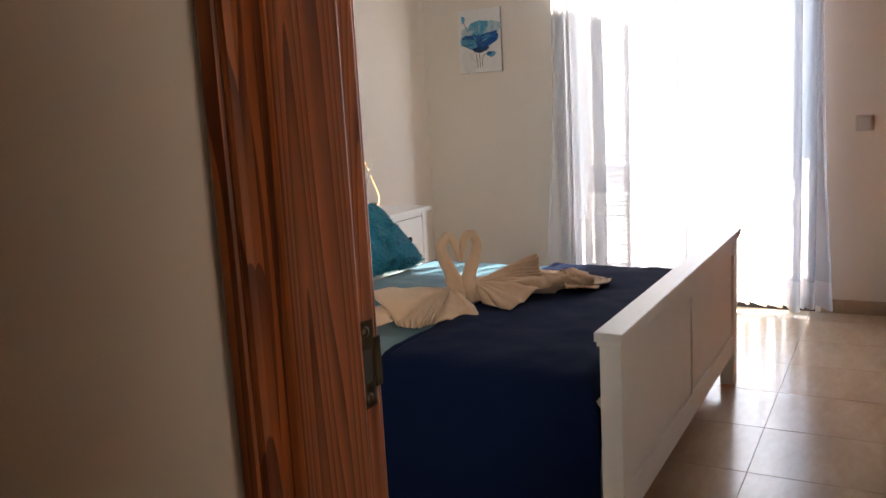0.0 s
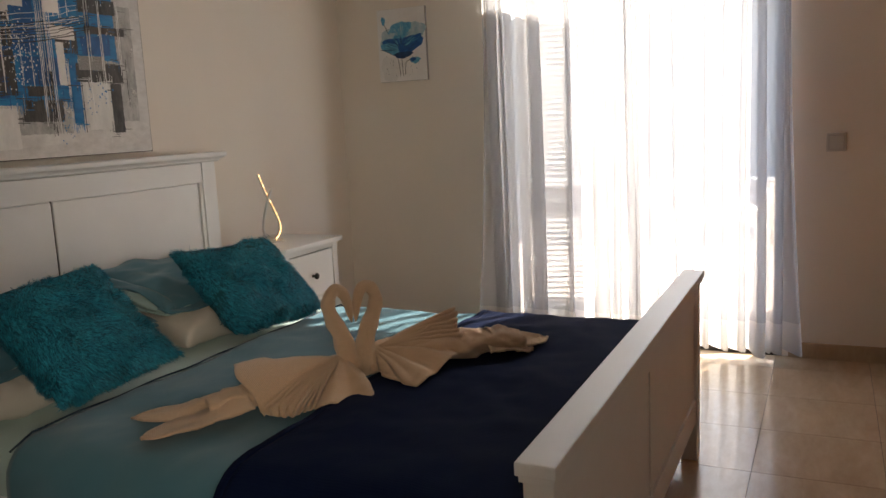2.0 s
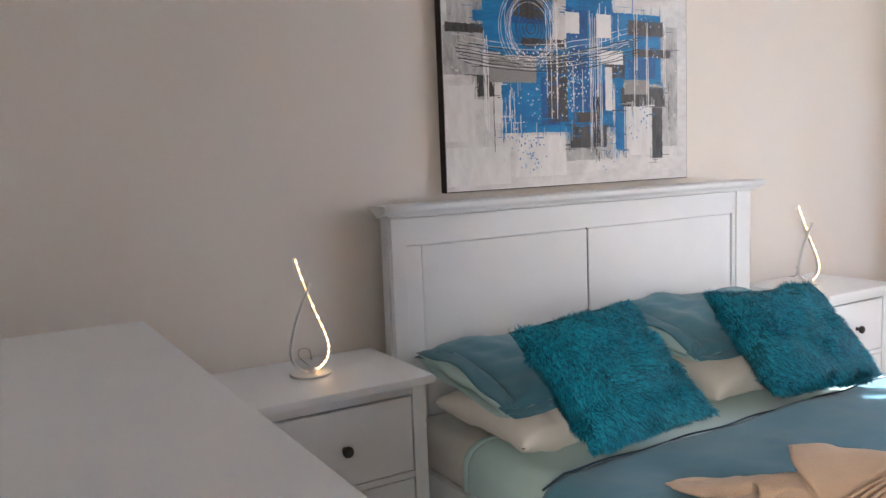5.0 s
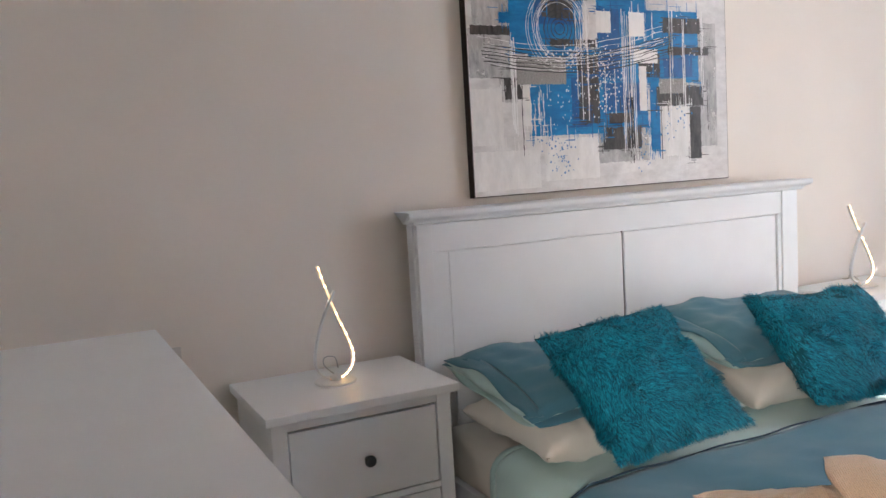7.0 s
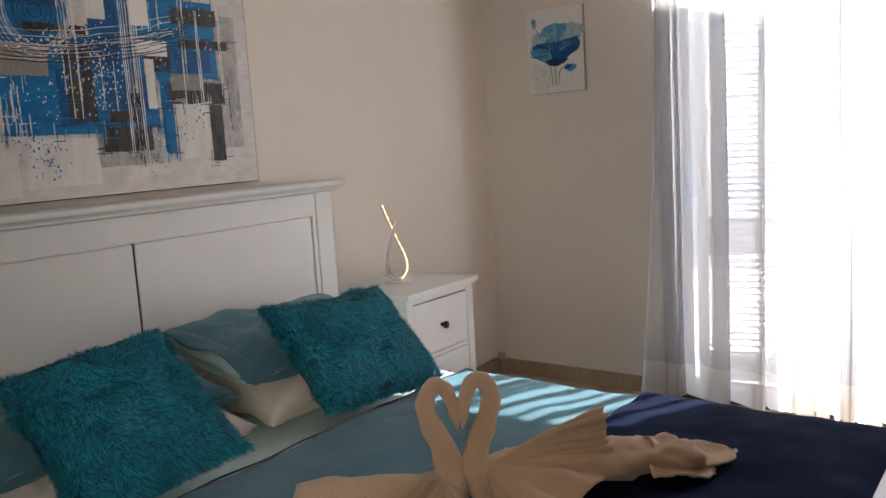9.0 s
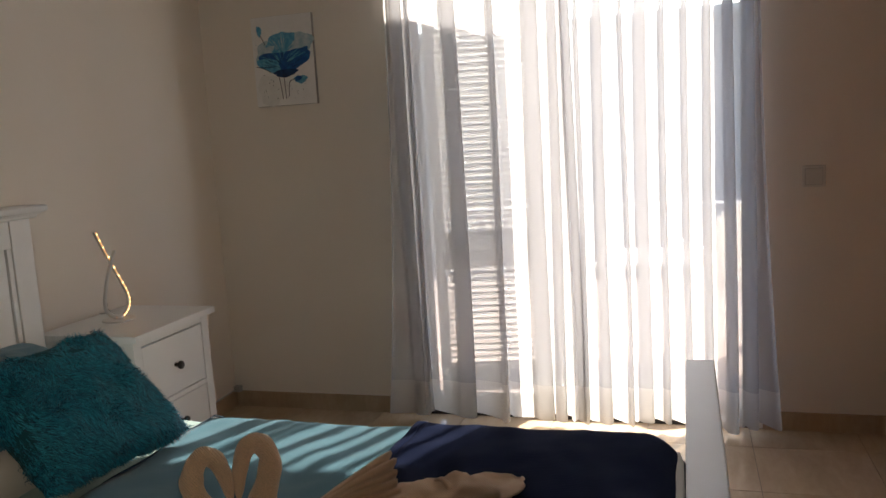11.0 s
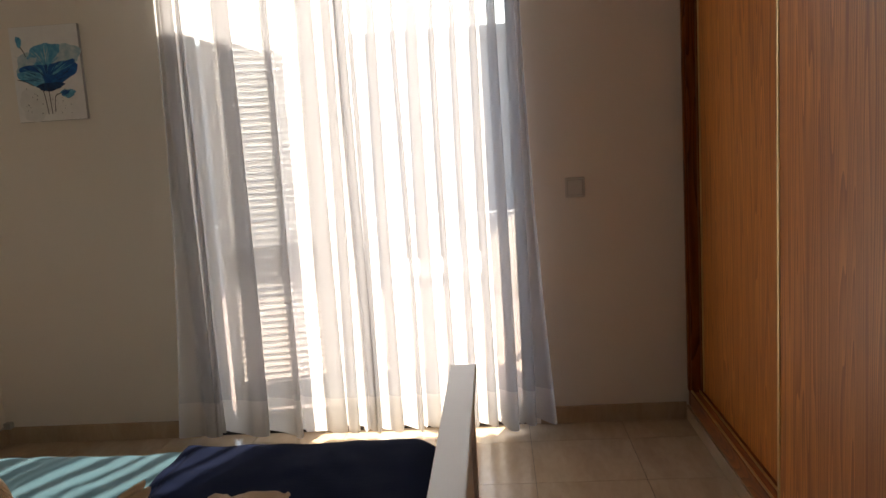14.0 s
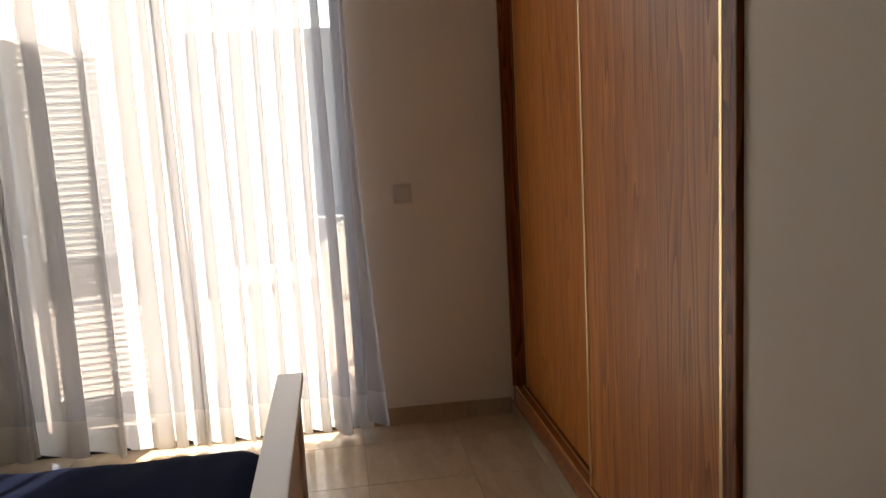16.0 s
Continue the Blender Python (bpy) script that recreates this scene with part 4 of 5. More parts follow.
# ---- curtains ----
def curtain(ends_top, ends_low, y, pleats, seed, label):
    """Voile hung from the ceiling: smooth stretches between folded-over pleats (a, b), wider and deeper towards the hem."""
    t = thing("curtain", label, "curtain", group="sheer curtains")
    rnd = random.Random(seed)
    own = [(rnd.uniform(0.75, 1.25), rnd.uniform(-1, 1), rnd.uniform(0, 6.28), rnd.uniform(-0.012, 0.014)) for _ in pleats]

    def section(z):
        low = max(0.0, 1 - z / 2.5)
        hem = max(0.0, 1 - z / 0.55) ** 1.5
        xa, xb = (lo * low ** 2.2 + hi * (1 - low ** 2.2) for lo, hi in zip(ends_low, ends_top))
        ctrl = [(xa, y - 0.004 + 0.012 * math.sin(2 * z), 0.0), (xa + 0.012, y - 0.022, 0.0)]
        for (a, b), (deep, drift, ph, drop) in zip(pleats, own):
            sway = 0.014 * drift * low + 0.004 * math.sin(2.1 * z + ph)
            c, w = (a + b) / 2 + sway, (b - a) * (0.84 + 0.34 * low)
            d = 0.026 * deep * (0.75 + 0.35 * low + 0.55 * hem)
            for f, g in ((-0.62, -0.35), (-0.25, -0.85), (0.30, -1.0), (0.50, -0.55), (0.10, -0.08), (-0.34, 0.14), (-0.50, 0.42), (-0.22, 0.85), (0.35, 0.72), (0.85, 0.30)):
                ctrl.append((c + f * w, y + g * d, drop))
        ctrl += [(xb - 0.012, y - 0.020, 0.0), (xb, y - 0.002, 0.0)]
        return catmull(ctrl, 4)

    def cloth_of(z_lo, z_hi, rows, hem):
        bm = bmesh.new()
        g = []
        for r in range(rows + 1):
            z = z_lo + (z_hi - z_lo) * r / rows
            fall = max(0.0, 1 - r / rows) if hem else 0.0
            g.append([bm.verts.new((p.x, p.y + 0.003 * fbm(p.x, z, seed, 5), z + fall * (p.z + 0.10 * (p.y - y)))) for p in section(z)])
        for a, b in zip(g, g[1:]):
            for i in range(len(a) - 1):
                bm.faces.new((a[i], a[i + 1], b[i + 1], b[i])).smooth = True
        return bm
    part("voile", cloth_of(0.195, H - 0.005, 34, False), VOILE, t, "sheer white voile")
    part("hem", cloth_of(0.036, 0.195, 8, True), HEM, t, "double hem")


curtain((0.975, 1.735), (0.868, 1.735), 2.085, ((0.995, 1.050), (1.066, 1.086), (1.216, 1.292), (1.415, 1.446), (1.560, 1.630), (1.672, 1.712)), 3, "white sheer curtain in loose folds over a shuttered window")
curtain((1.715, 2.482), (1.715, 2.570), 2.083, ((1.735, 1.765), (1.780, 1.800), (1.850, 1.892), (1.955, 1.972), (2.018, 2.066), (2.118, 2.140), (2.196, 2.220), (2.275, 2.304), (2.352, 2.392), (2.432, 2.470)), 8, "white sheer curtain in close folds over an open window")


# ---- pictures ----
def daub(bm, u0, u1, v0, v1, rnd, rough=0.0016, steps=30):
    """A brushed block of paint with a ragged outline."""
    pts = []
    for k in range(steps):
        pts.append((u0 + (u1 - u0) * k / steps, v0 + rnd.uniform(-rough, rough)))
    for k in range(steps):
        pts.append((u1 + rnd.uniform(-rough, rough), v0 + (v1 - v0) * k / steps))
    for k in range(steps):
        pts.append((u1 + (u0 - u1) * k / steps, v1 + rnd.uniform(-rough, rough)))
    for k in range(steps):
        pts.append((u0 + rnd.uniform(-rough, rough), v1 + (v0 - v1) * k / steps))
    return pts


def flat(bm, pts, layer, flip=False):
    vs = [bm.verts.new((layer, u, v)) for u, v in pts]
    c = bm.verts.new((layer, sum(p[0] for p in pts) / len(pts), sum(p[1] for p in pts) / len(pts)))
    for a, b in zip(vs, vs[1:] + vs[:1]):
        bm.faces.new((c, a, b))


def paint(name, a, b, scale=(3, 3, 3), cover=None, rough=0.35):
    """Brushed acrylic: two tones in streaks; cover lets the layer beneath show through in patches."""
    m = mat(name, a, rough)
    m.node_tree.nodes["Principled BSDF"].inputs["Specular IOR Level"].default_value = 0.25
    v = coords(m, scale)
    n = noise_of(m, v, 7, 6, 0.65)
    put_in(m, ramp(m, n, [(0.32, a), (0.68, b)]), "Base Color")
    bump(m, noise_of(m, v, 40, 4), 0.3, 0.0015)
    if cover is not None:
        n2 = noise_of(m, coords(m, (2, 4, 14) if name == "paint_blue" else (2, 5, 3) if name == "paint_grey" else (2, 14, 4)), 5, 7, 0.75)
        put_in(m, ramp(m, n2, [(cover - 0.03, (0, 0, 0)), (cover + 0.03, (1, 1, 1))]), "Alpha")
    return m


P_GREY = paint("canvas_grey_white", (0.58, 0.565, 0.55), (0.78, 0.77, 0.755), (2, 2, 4))
P_LIGHT = paint("paint_off_white", (0.68, 0.67, 0.65), (0.84, 0.83, 0.81), (2, 4, 1.5), 0.30)
P_MID = paint("paint_grey", (0.30, 0.30, 0.30), (0.60, 0.59, 0.58), (2, 5, 2), 0.40)
P_BLUE = paint("paint_blue", (0.006, 0.130, 0.37), (0.014, 0.25, 0.55), (2, 2, 5), 0.24)
P_BLUE2 = paint("paint_deep_blue", (0.010, 0.075, 0.22), (0.015, 0.13, 0.38), (2, 6, 2), 0.36)
P_DARK = paint("paint_charcoal", (0.022, 0.021, 0.023), (0.10, 0.095, 0.09), (2, 6, 2), 0.30)
P_WHITE = paint("paint_white", (0.80, 0.80, 0.80), (0.88, 0.88, 0.87))
P_BLACK = mat("paint_black", (0.02, 0.02, 0.022), 0.5)
P_HATCH = paint("paint_hatched_grey", (0.08, 0.08, 0.08), (0.50, 0.49, 0.46), (4, 30, 60))
EDGE = mat("dark_brown_canvas_edge", (0.022, 0.012, 0.009), 0.7)


def abstract_canvas():
    Wd, Hd = 1.140, 0.80
    t = thing("wall_painting", "abstract blue, grey and white acrylic painting on dark-edged canvas", "painting", (0.0, -0.568, 1.172))
    part("canvas_block", boxes((0.002, 0.034, 0, Wd, 0, Hd), bevel=0.001), EDGE, t, "dark brown canvas edge")
    rnd = random.Random(5)
    bm = bmesh.new()
    flat(bm, [(0.003, 0.003), (Wd - 0.003, 0.003), (Wd - 0.003, Hd - 0.003), (0.003, Hd - 0.003)], 0.0350)
    part("ground_coat", bm, P_GREY, t)
    layers = (
        ("grey_field", P_MID, ((0.02, 0.26, 0.36, 0.52), (0.15, 0.22, 0.28, 0.50), (0.06, 0.30, 0.53, 0.62), (0.55, 0.78, 0.06, 0.2), (0.90, 1.12, 0.10, 0.56), (0.34, 0.52, 0.07, 0.12))),
        ("off_white_field", P_LIGHT, ((0.01, 0.16, 0.14, 0.325), (0.32, 0.55, 0.04, 0.155), (0.02, 0.30, 0.02, 0.12), (0.86, 0.98, 0.07, 0.27), (0.24, 0.34, 0.20, 0.33))),
        ("blue_field", P_BLUE, ((0.27, 0.57, 0.165, 0.46), (0.56, 0.78, 0.18, 0.66), (0.20, 0.50, 0.44, 0.66), (0.78, 1.03, 0.34, 0.60), (0.79, 0.835, 0.095, 0.36), (0.16, 0.21, 0.54, 0.575))),
        ("deep_blue_field", P_BLUE2, ((0.58, 0.76, 0.24, 0.34), (0.86, 1.0, 0.36, 0.43), (0.56, 0.66, 0.36, 0.60), (0.30, 0.46, 0.54, 0.64), (0.44, 0.52, 0.19, 0.36))),
        ("charcoal_field", P_DARK, ((0.17, 0.24, 0.29, 0.36), (0.05, 0.20, 0.50, 0.53), (0.60, 0.70, 0.20, 0.235), (0.36, 0.55, 0.465, 0.49), (0.88, 1.08, 0.44, 0.47), (0.57, 0.745, 0.105, 0.185), (0.98, 1.035, 0.055, 0.25), (0.82, 1.05, 0.255, 0.325), (0.33, 0.46, 0.56, 0.63), (0.74, 0.84, 0.36, 0.44), (0.86, 1.04, 0.52, 0.575), (0.47, 0.56, 0.20, 0.44))),
    )

    def moved(r):
        return max(r[0] - 0.035, 0.006), r[1] - 0.035, r[2] + (0.03 if r[2] > 0.05 else 0), r[3] + 0.03
    lift = 0.0352
    for nm, m, rects in layers:
        for r in rects:
            bm = bmesh.new()
            flat(bm, daub(bm, *moved(r), rnd), lift)
            lift += 0.00006
            part(nm, bm, m, t)
    lift += 0.0003
    # dry brush strokes that break up the edges of the fields
    for nm, m, rects in layers[1:]:
        bm = bmesh.new()
        for u0, u1, v0, v1 in map(moved, rects):
            for _ in range(int((12 + 120 * (u1 - u0 + v1 - v0)) * (0.45 if nm == "charcoal_field" else 0.8))):
                along = rnd.random() < (0.80 if nm in ("charcoal_field", "deep_blue_field") else 0.22)
                ln, wd = rnd.uniform(0.012, 0.085), rnd.uniform(0.0005, 0.0022)
                if rnd.random() < 0.75:
                    cu = rnd.choice((u0, u1)) + rnd.gauss(0, 0.010) if rnd.random() < 0.5 else rnd.uniform(u0, u1)
                    cv = rnd.uniform(v0, v1) if cu in (u0, u1) else rnd.choice((v0, v1)) + rnd.gauss(0, 0.012)
                else:
                    cu, cv = rnd.uniform(u0, u1), rnd.uniform(v0, v1)
                a, b = (ln / 2, wd) if along else (wd, ln / 2)
                if not (0.05 < cu < Wd - 0.05 and 0.055 < cv < Hd - 0.05):
                    continue
                q = ((cu - a, cv - b * rnd.uniform(0.2, 1)), (cu + a * rnd.uniform(0.5, 1), cv - b), (cu + a, cv + b * rnd.uniform(0.2, 1)), (cu - a * rnd.uniform(0.5, 1), cv + b))
                bm.faces.new([bm.verts.new((lift, u, v)) for u, v in q])
        lift += 0.00006
        tagged(part(nm.replace("field", "stroke"), bm, m, t), kind="stuff")
    for nm, m, r in (("hatched_patch", P_HATCH, (0.185, 0.385, 0.368, 0.460)), ("hatched_patch", P_HATCH, (0.800, 0.930, 0.330, 0.385)), ("white_patch", P_WHITE, (0.665, 0.738, 0.535, 0.620)),
                     ("white_patch", P_WHITE, (0.685, 0.795, 0.440, 0.490)), ("white_patch", P_LIGHT, (0.520, 0.585, 0.545, 0.620)), ("white_patch", P_LIGHT, (0.705, 0.740, 0.270, 0.430))):
        bm = bmesh.new()
        flat(bm, daub(bm, *r, rnd, 0.0015), lift)
        lift += 0.00006
        part(nm, bm, m, t)

    def lines(nm, m, spec, wd):
        nonlocal lift
        bm = bmesh.new()
        for pts in spec:
            for (u0, v0), (u1, v1) in zip(pts, pts[1:]):
                d = Vector((u1 - u0, v1 - v0))
                if d.length < 1e-6:
                    continue
                w = wd * rnd.uniform(0.5, 1.3)
                s = Vector((-d.y, d.x)).normalized() * w
                q = [(u0 - s.x, v0 - s.y), (u1 - s.x, v1 - s.y), (u1 + s.x, v1 + s.y), (u0 + s.x, v0 + s.y)]
                vs = [bm.verts.new((lift, a, b)) for a, b in q]
                bm.faces.new(vs)
        lift += 0.0002
        tagged(part(nm, bm, m, t), kind="stuff")

    def run(u, v1, v0, n=10):
        return [(u - 0.035 + rnd.gauss(0, 0.0007), v1 + 0.02 + (v0 - v1) * k / n) for k in range(n + 1)]
    drips = []
    for u, v1, v0, k in ((0.205, 0.53, 0.17, 6), (0.49, 0.62, 0.22, 4), (0.685, 0.64, 0.055, 10), (0.93, 0.60, 0.07, 3), (0.895, 0.62, 0.33, 5), (0.62, 0.45, 0.22, 2), (0.31, 0.33, 0.12, 4), (0.75, 0.64, 0.44, 3), (1.06, 0.62, 0.28, 2)):
        for _ in range(k):
            drips.append(run(u + rnd.gauss(0, 0.018), v1 - rnd.uniform(0, 0.06), v0 + rnd.uniform(0, 0.10)))
    lines("white_drip", P_WHITE, drips, 0.0017)
    lines("dark_drip", P_BLACK, [run(0.70 + rnd.gauss(0, 0.03), 0.30, rnd.uniform(0.06, 0.16)) for _ in range(7)] + [run(0.84, 0.27, 0.07), run(1.07, 0.36, 0.17), run(0.235, 0.30, 0.11)], 0.0016)
    arcs = []
    for k in range(9):
        r = 0.085 + 0.045 * rnd.random()
        cx, cy = 0.365 + rnd.gauss(0, 0.007), 0.560 + rnd.gauss(0, 0.012)
        arcs.append([(cx + r * math.cos(a), cy + r * 1.12 * math.sin(a)) for a in [2 * math.pi * j / 40 for j in range(41)]])
    for k in range(7):
        y = 0.515 - 0.012 * k + rnd.gauss(0, 0.004)
        arcs.append([(0.03 + 0.05 * rnd.random() + 0.75 * j / 20, y - 0.035 * math.sin(math.pi * j / 20) + 0.05 * (j / 20) ** 2) for j in range(21)])
    lines("white_scribble", P_WHITE, arcs, 0.0009)
    lines("black_scribble", P_BLACK, [[(0.05 + 0.04 * rnd.random() + 0.80 * j / 20, 0.500 - 0.011 * k - 0.035 * math.sin(math.pi * j / 20) + 0.045 * (j / 20) ** 2) for j in range(21)] for k in range(7)]
          + [[(0.365 + r * math.cos(a), 0.555 + r * math.sin(a)) for a in [2 * math.pi * j / 26 for j in range(27)]] for r in (0.02, 0.035, 0.05, 0.065)], 0.0015)

    def splats(nm, m, spots, seed):
        nonlocal lift
        r2 = random.Random(seed)
        bm = bmesh.new()
        for u, v, su, sv, n, rr in spots:
            for _ in range(n):
                a, b, r = r2.gauss(u - 0.035, su), r2.gauss(v + 0.025, sv), rr * r2.uniform(0.25, 0.95)
                if 0.02 < a < Wd - 0.02 and 0.02 < b < Hd - 0.02:
                    vs = [bm.verts.new((lift, a + r * math.cos(k * 1.0472), b + r * r2.uniform(0.8, 1.6) * math.sin(k * 1.0472))) for k in range(6)]
                    bm.faces.new(vs)
        lift += 0.0002
        tagged(part(nm, bm, m, t), kind="stuff")
    splats("white_splash", P_WHITE, ((0.57, 0.36, 0.05, 0.07, 190, 0.0036), (0.42, 0.27, 0.08, 0.04, 60, 0.003), (0.72, 0.40, 0.10, 0.09, 90, 0.003), (0.42, 0.44, 0.05, 0.02, 40, 0.005), (0.95, 0.50, 0.06, 0.06, 40, 0.003)), 2)
    splats("blue_splash", P_BLUE, ((0.38, 0.10, 0.03, 0.035, 60, 0.004), (0.90, 0.21, 0.05, 0.035, 40, 0.004), (0.75, 0.12, 0.02, 0.06, 30, 0.0035), (0.33, 0.16, 0.03, 0.02, 30, 0.003)), 4)


abstract_canvas()


def flower_canvas():
    Wd, Hd = 0.308, 0.408
    t = thing("flower_picture", "small canvas picture of a blue poppy on white", "picture", (0.281, YW, 1.477))
    side = paint("canvas_white", (0.78, 0.775, 0.77), (0.84, 0.835, 0.83))
    # grey stands for the shadow on the canvas sides, put into their colour
    part("canvas_block", boxes((0, Wd, -0.022, 0, 0, Hd), bevel=0.002), mat("canvas_side_shade", (0.34, 0.335, 0.33), 0.8), t)
    part("canvas_front", boxes((0.001, Wd - 0.001, -0.0232, -0.0221, 0.001, Hd - 0.001)), side, t)
    tones = [paint("petal_" + nm, a, b, (6, 6, 6)) for nm, a, b in (("pale", (0.26, 0.44, 0.53), (0.56, 0.64, 0.67)), ("sky", (0.03, 0.23, 0.46), (0.17, 0.48, 0.64)), ("deep", (0.006, 0.045, 0.21), (0.015, 0.15, 0.42)), ("ink", (0.006, 0.02, 0.07), (0.015, 0.07, 0.2)))]
    stem = mat("stem_ink", (0.03, 0.035, 0.04), 0.6)
    lay = -0.0234
    rnd = random.Random(12)

    def blob(name, m, cu, cv, ru, rv, turn, wob=0.12, arch=0.0):
        nonlocal lay
        bm = bmesh.new()
        pts = []
        for k in range(36):
            a = 2 * math.pi * k / 36
            r = 1 + wob * math.sin(3 * a + turn * 7) + wob * 0.5 * math.sin(7 * a + turn) + rnd.uniform(-0.02, 0.02)
            u, v = ru * r * math.cos(a), rv * r * math.sin(a)
            v += arch * (u / ru) ** 2
            c, s = math.cos(turn), math.sin(turn)
            pts.append((cu + u * c - v * s, cv + u * s + v * c))
        vs = [bm.verts.new((u, lay, v)) for u, v in pts]
        c0 = bm.verts.new((cu, lay, cv))
        for a, b in zip(vs, vs[1:] + vs[:1]):
            bm.faces.new((c0, a, b))
        lay -= 0.00008
        part(name, bm, m, t)
    pale, skyc, deep, ink = tones
    wash = paint("white_wash", (0.78, 0.78, 0.77), (0.70, 0.70, 0.69))
    blob("wash", wash, 0.085, 0.075, 0.075, 0.07, 0.2)
    blob("petal", pale, 0.215, 0.270, 0.090, 0.062, 0.15)
    blob("petal", pale, 0.075, 0.235, 0.062, 0.058, 0.5)
    blob("petal", skyc, 0.140, 0.290, 0.080, 0.038, 0.35)
    blob("petal", pale, 0.120, 0.235, 0.070, 0.045, -0.1)
    blob("petal", skyc, 0.150, 0.262, 0.060, 0.030, 0.5)
    blob("petal", deep, 0.155, 0.195, 0.125, 0.050, 0.10, 0.06, 0.035)
    blob("petal", skyc, 0.090, 0.185, 0.075, 0.030, -0.30, 0.06)
    blob("petal", deep, 0.205, 0.205, 0.085, 0.045, 0.30, 0.08)
    blob("petal", ink, 0.160, 0.148, 0.060, 0.018, 0.05)
    blob("bud", skyc, 0.040, 0.345, 0.013, 0.024, 0.1)
    blob("bud", skyc, 0.235, 0.115, 0.033, 0.018, 0.0)
    blob("bud", deep, 0.222, 0.118, 0.020, 0.010, 0.3)
    for m, n, c, spread in ((ink, 34, (0.160, 0.165), 0.9), (skyc, 30, (0.150, 0.185), 0.75), (pale, 34, (0.150, 0.235), 0.85)):
        bm = bmesh.new()
        for _ in range(n):
            a = math.pi / 2 + rnd.uniform(-1, 1) * spread * 1.5
            r0, r1 = rnd.uniform(0.01, 0.05), rnd.uniform(0.03, 0.055)
            p = Vector((c[0] + 1.7 * r0 * math.cos(a), lay, c[1] + r0 * math.sin(a)))
            d = Vector((1.7 * math.cos(a), 0, math.sin(a))) * r1
            w = Vector((-d.z, 0, d.x)).normalized() * rnd.uniform(0.0007, 0.0022)
            bm.faces.new([bm.verts.new(q) for q in (p - w * 0.3, p + d * 0.5 - w, p + d, p + d * 0.5 + w)])
        lay -= 0.00008
        tagged(part("petal_vein", bm, m, t), kind="stuff")
    bm = bmesh.new()
    for ps in (((0.150, 0.14), (0.152, 0.09), (0.155, 0.03)), ((0.125, 0.135), (0.132, 0.09), (0.138, 0.03)), ((0.205, 0.118), (0.180, 0.108), (0.172, 0.08), (0.170, 0.04)), ((0.045, 0.325), (0.058, 0.30), (0.066, 0.28)), ((0.015, 0.185), (0.05, 0.175), (0.085, 0.155))):
        c = catmull([(u, lay, v) for u, v in ps], 6)
        for a, b in zip(c, c[1:]):
            s = Vector((-(b - a).z, 0, (b - a).x)).normalized() * 0.0017
            bm.faces.new([bm.verts.new(q) for q in (a - s, b - s, b + s, a + s)])
    tagged(part("stem", bm, stem, t), kind="stuff")
    lay -= 0.0001
    bm = bmesh.new()
    for _ in range(46):
        u, v, r = rnd.uniform(0.015, 0.27), abs(rnd.gauss(0.08, 0.035)) + 0.012, rnd.uniform(0.0008, 0.0026)
        bm.faces.new([bm.verts.new((u + r * math.cos(k * 1.0472), lay, v + r * math.sin(k * 1.0472))) for k in range(6)])
    tagged(part("ink_speck", bm, stem, t), kind="stuff")


flower_canvas()

# ---- cable in the corner ----
bm = bmesh.new()
sweep(bm, catmull([(0.010, 1.45, 0.20), (0.018, 1.62, 0.05), (0.020, 1.90, 0.084), (0.022, 2.10, 0.092), (0.030, 2.155, 0.100)], 8), circle(0.003, 6), Vector((1, 0, 0.2)))
box(bm, 0.013, 0.045, 2.135, 2.165, 0.080, 0.108)
tagged(part("cable", bm, CABLE, None), "thin cable and plug along the skirting", "cable")

# ---- outside ----
setting("ground", boxes((-400, 400, -400, 800, -0.5, -0.16)), EARTH, "dry open ground beyond the terrace", "ground")
setting("terrace", boxes((-4, 7, WOUT, 6.2, -0.16, -0.02)), TERRA, "terracotta tiled terrace outside the window", "terrace")
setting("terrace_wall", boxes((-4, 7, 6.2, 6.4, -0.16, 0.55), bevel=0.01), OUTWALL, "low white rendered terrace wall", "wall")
house = thing("house", "pale grey rendered house with a flat roof across the garden", "house", (0, 12, -0.16))
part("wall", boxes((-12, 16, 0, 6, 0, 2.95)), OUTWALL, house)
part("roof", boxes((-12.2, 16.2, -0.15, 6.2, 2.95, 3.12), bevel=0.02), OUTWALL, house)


def garden_table():
    t = thing("garden_table", "low white plastic garden table on the terrace", "table", (2.03, 3.45, -0.02))
    part("tabletop", boxes((-0.32, 0.32, -0.28, 0.28, 0.53, 0.56), bevel=0.012), PLASTIC, t)
    for x in (-0.27, 0.27):
        for y in (-0.23, 0.23):
            part("leg", boxes((x - 0.022, x + 0.022, y - 0.022, y + 0.022, 0, 0.53), bevel=0.006), PLASTIC, t)


garden_table()


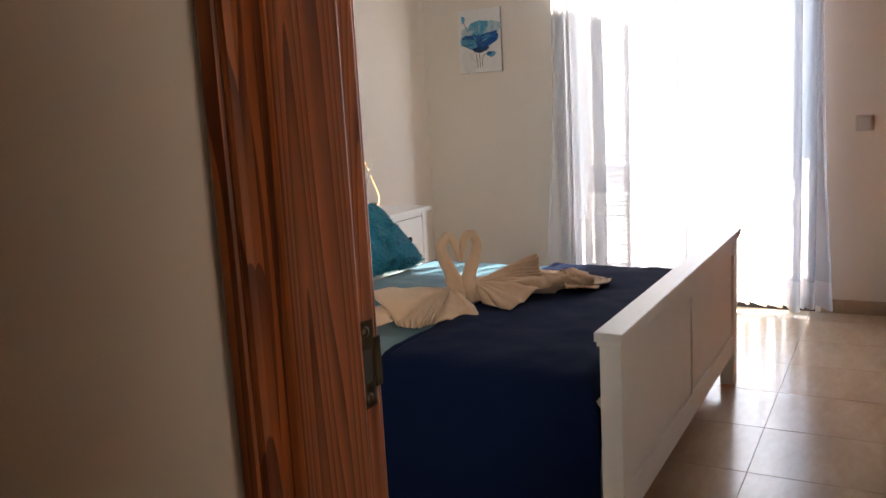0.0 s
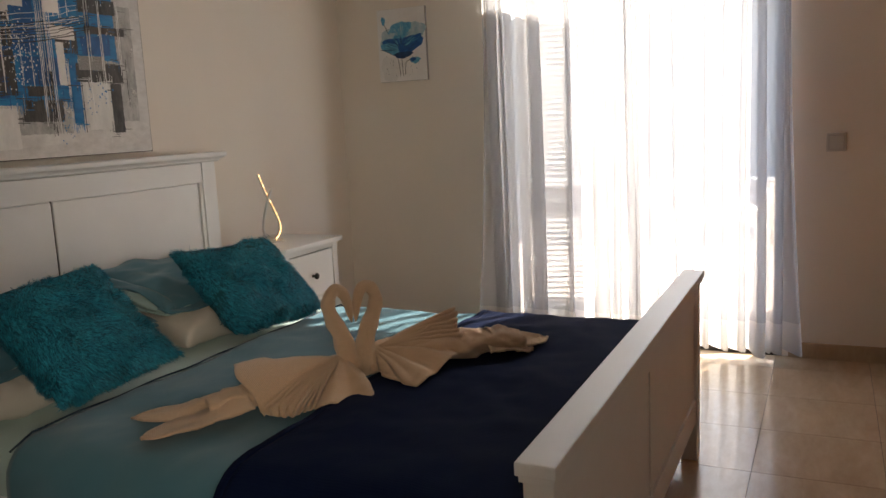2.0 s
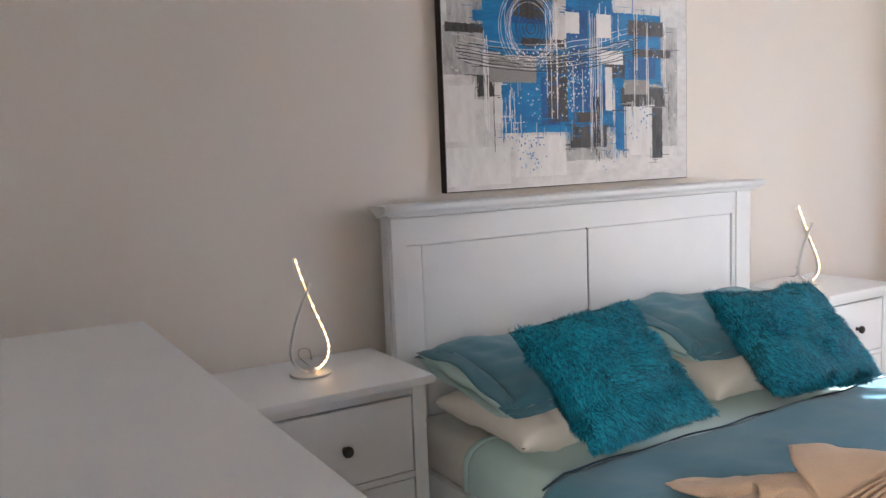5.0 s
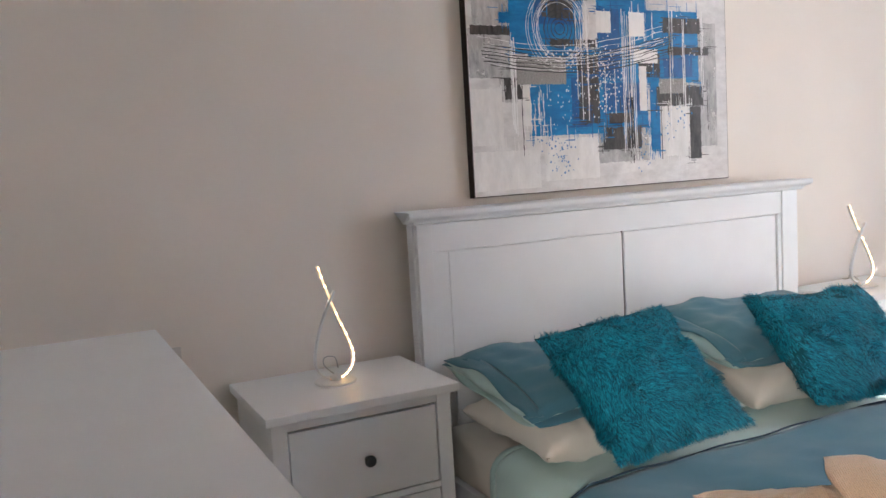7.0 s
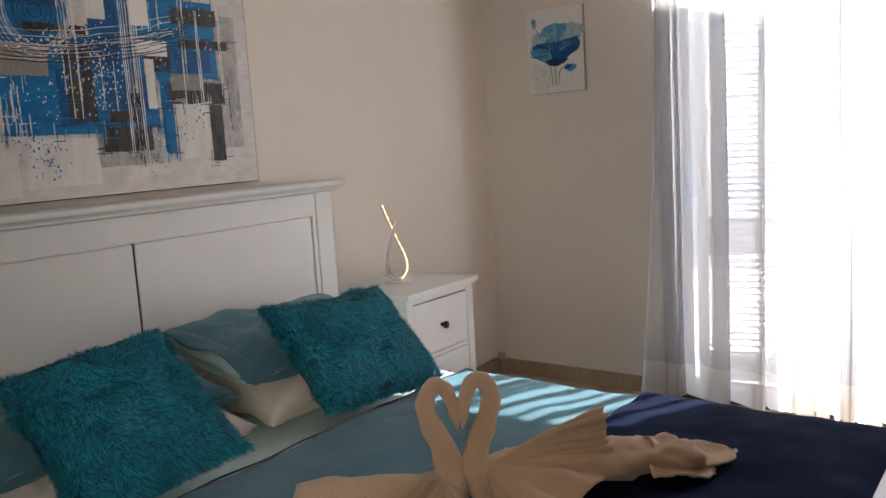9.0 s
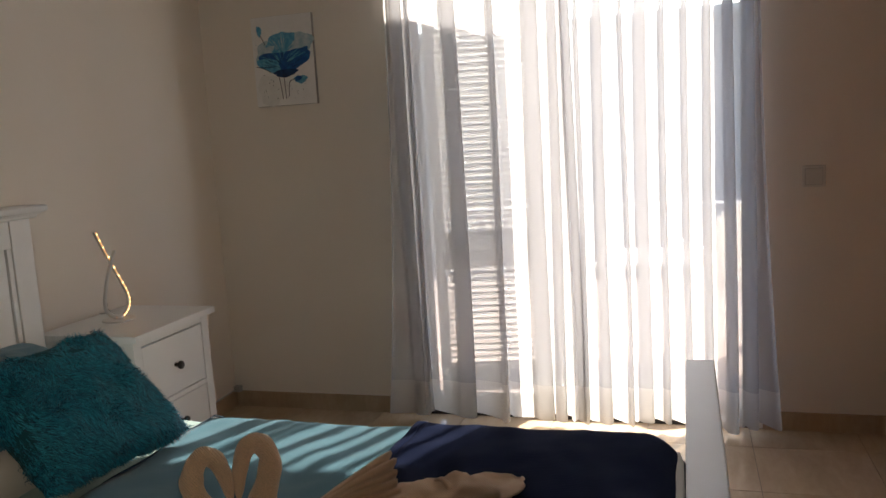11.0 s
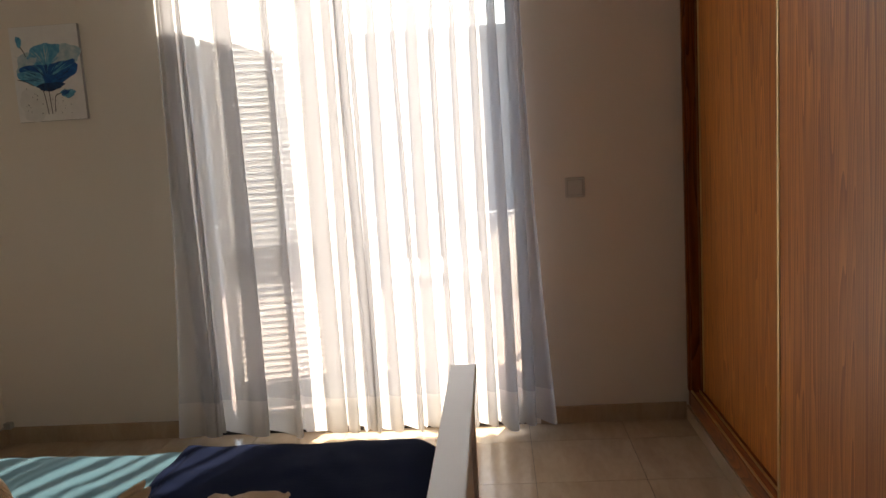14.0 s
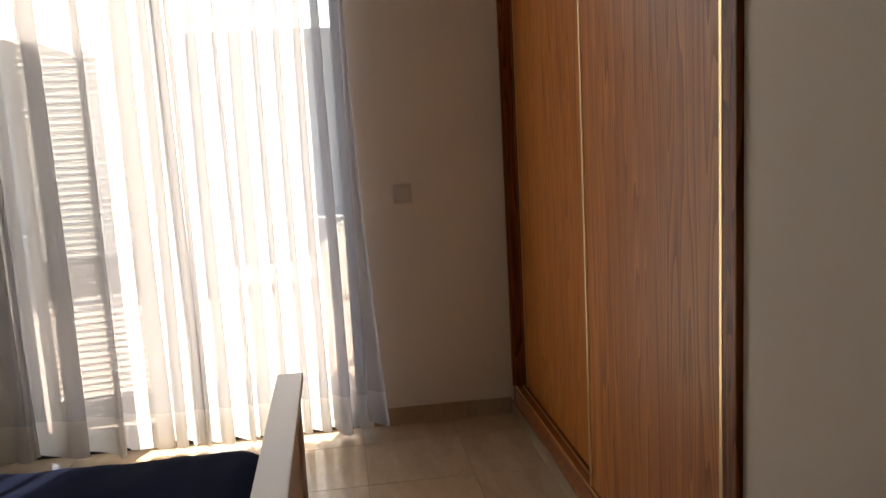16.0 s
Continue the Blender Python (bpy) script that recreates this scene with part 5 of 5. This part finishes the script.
def garden_chair():
    t = thing("garden_chair", "white plastic garden chair beside the table", "chair", (2.42, 3.35, -0.02), 200)
    part("seat", boxes((-0.24, 0.24, -0.22, 0.24, 0.41, 0.435), bevel=0.012), PLASTIC, t)

    def back(u, v):
        x = -0.23 + 0.46 * u
        top = 0.90 - 0.14 * abs(2 * u - 1) ** 2.5
        return Vector((x, 0.24 + 0.09 * v - 0.05 * (2 * u - 1) ** 2, 0.43 + (top - 0.43) * v))
    part("backrest", sheet(back, 16, 10, 0.014), PLASTIC, t)
    for x in (-0.22, 0.22):
        part("armrest", boxes((x - 0.025, x + 0.025, -0.2, 0.26, 0.63, 0.655), bevel=0.01), PLASTIC, t)
        part("leg", boxes((x - 0.022, x + 0.022, -0.22, -0.176, 0, 0.63), bevel=0.006), PLASTIC, t)
        part("leg", boxes((x - 0.022, x + 0.022, 0.20, 0.244, 0, 0.63), bevel=0.006), PLASTIC, t)


garden_chair()

# ---- floor tiles ----
PX, PY, TX, TY = 0.412, 0.408, 2.446, 1.148
bm = box(bmesh.new(), 0.0012, PX - 0.0012, 0.0012, PY - 0.0012, -0.01, 0.0, 0.0)
tile_mesh = mesh_of("tile", bm, TILE)


def tiles(xa, xb, ya, yb):
    for i in range(math.floor((xa - TX) / PX), math.ceil((xb - TX) / PX)):
        for j in range(math.floor((ya - TY) / PY), math.ceil((yb - TY) / PY)):
            x0, y0 = TX + i * PX, TY + j * PY
            cx0, cx1, cy0, cy1 = max(x0, xa), min(x0 + PX, xb), max(y0, ya), min(y0 + PY, yb)
            if cx1 - cx0 < 0.02 or cy1 - cy0 < 0.02:
                continue
            whole = cx1 - cx0 > PX - 1e-4 and cy1 - cy0 > PY - 1e-4
            me = tile_mesh if whole else mesh_of("tile", box(bmesh.new(), 0.0012, cx1 - cx0 - 0.0012, 0.0012, cy1 - cy0 - 0.0012, -0.01, 0.0), TILE)
            ob = new("tile", me)
            ob.location = (cx0, cy0, 0)
            ob.parent = floor


tiles(0, XR, YS, YW)
tiles(0.9, XR, -4.1, YS)
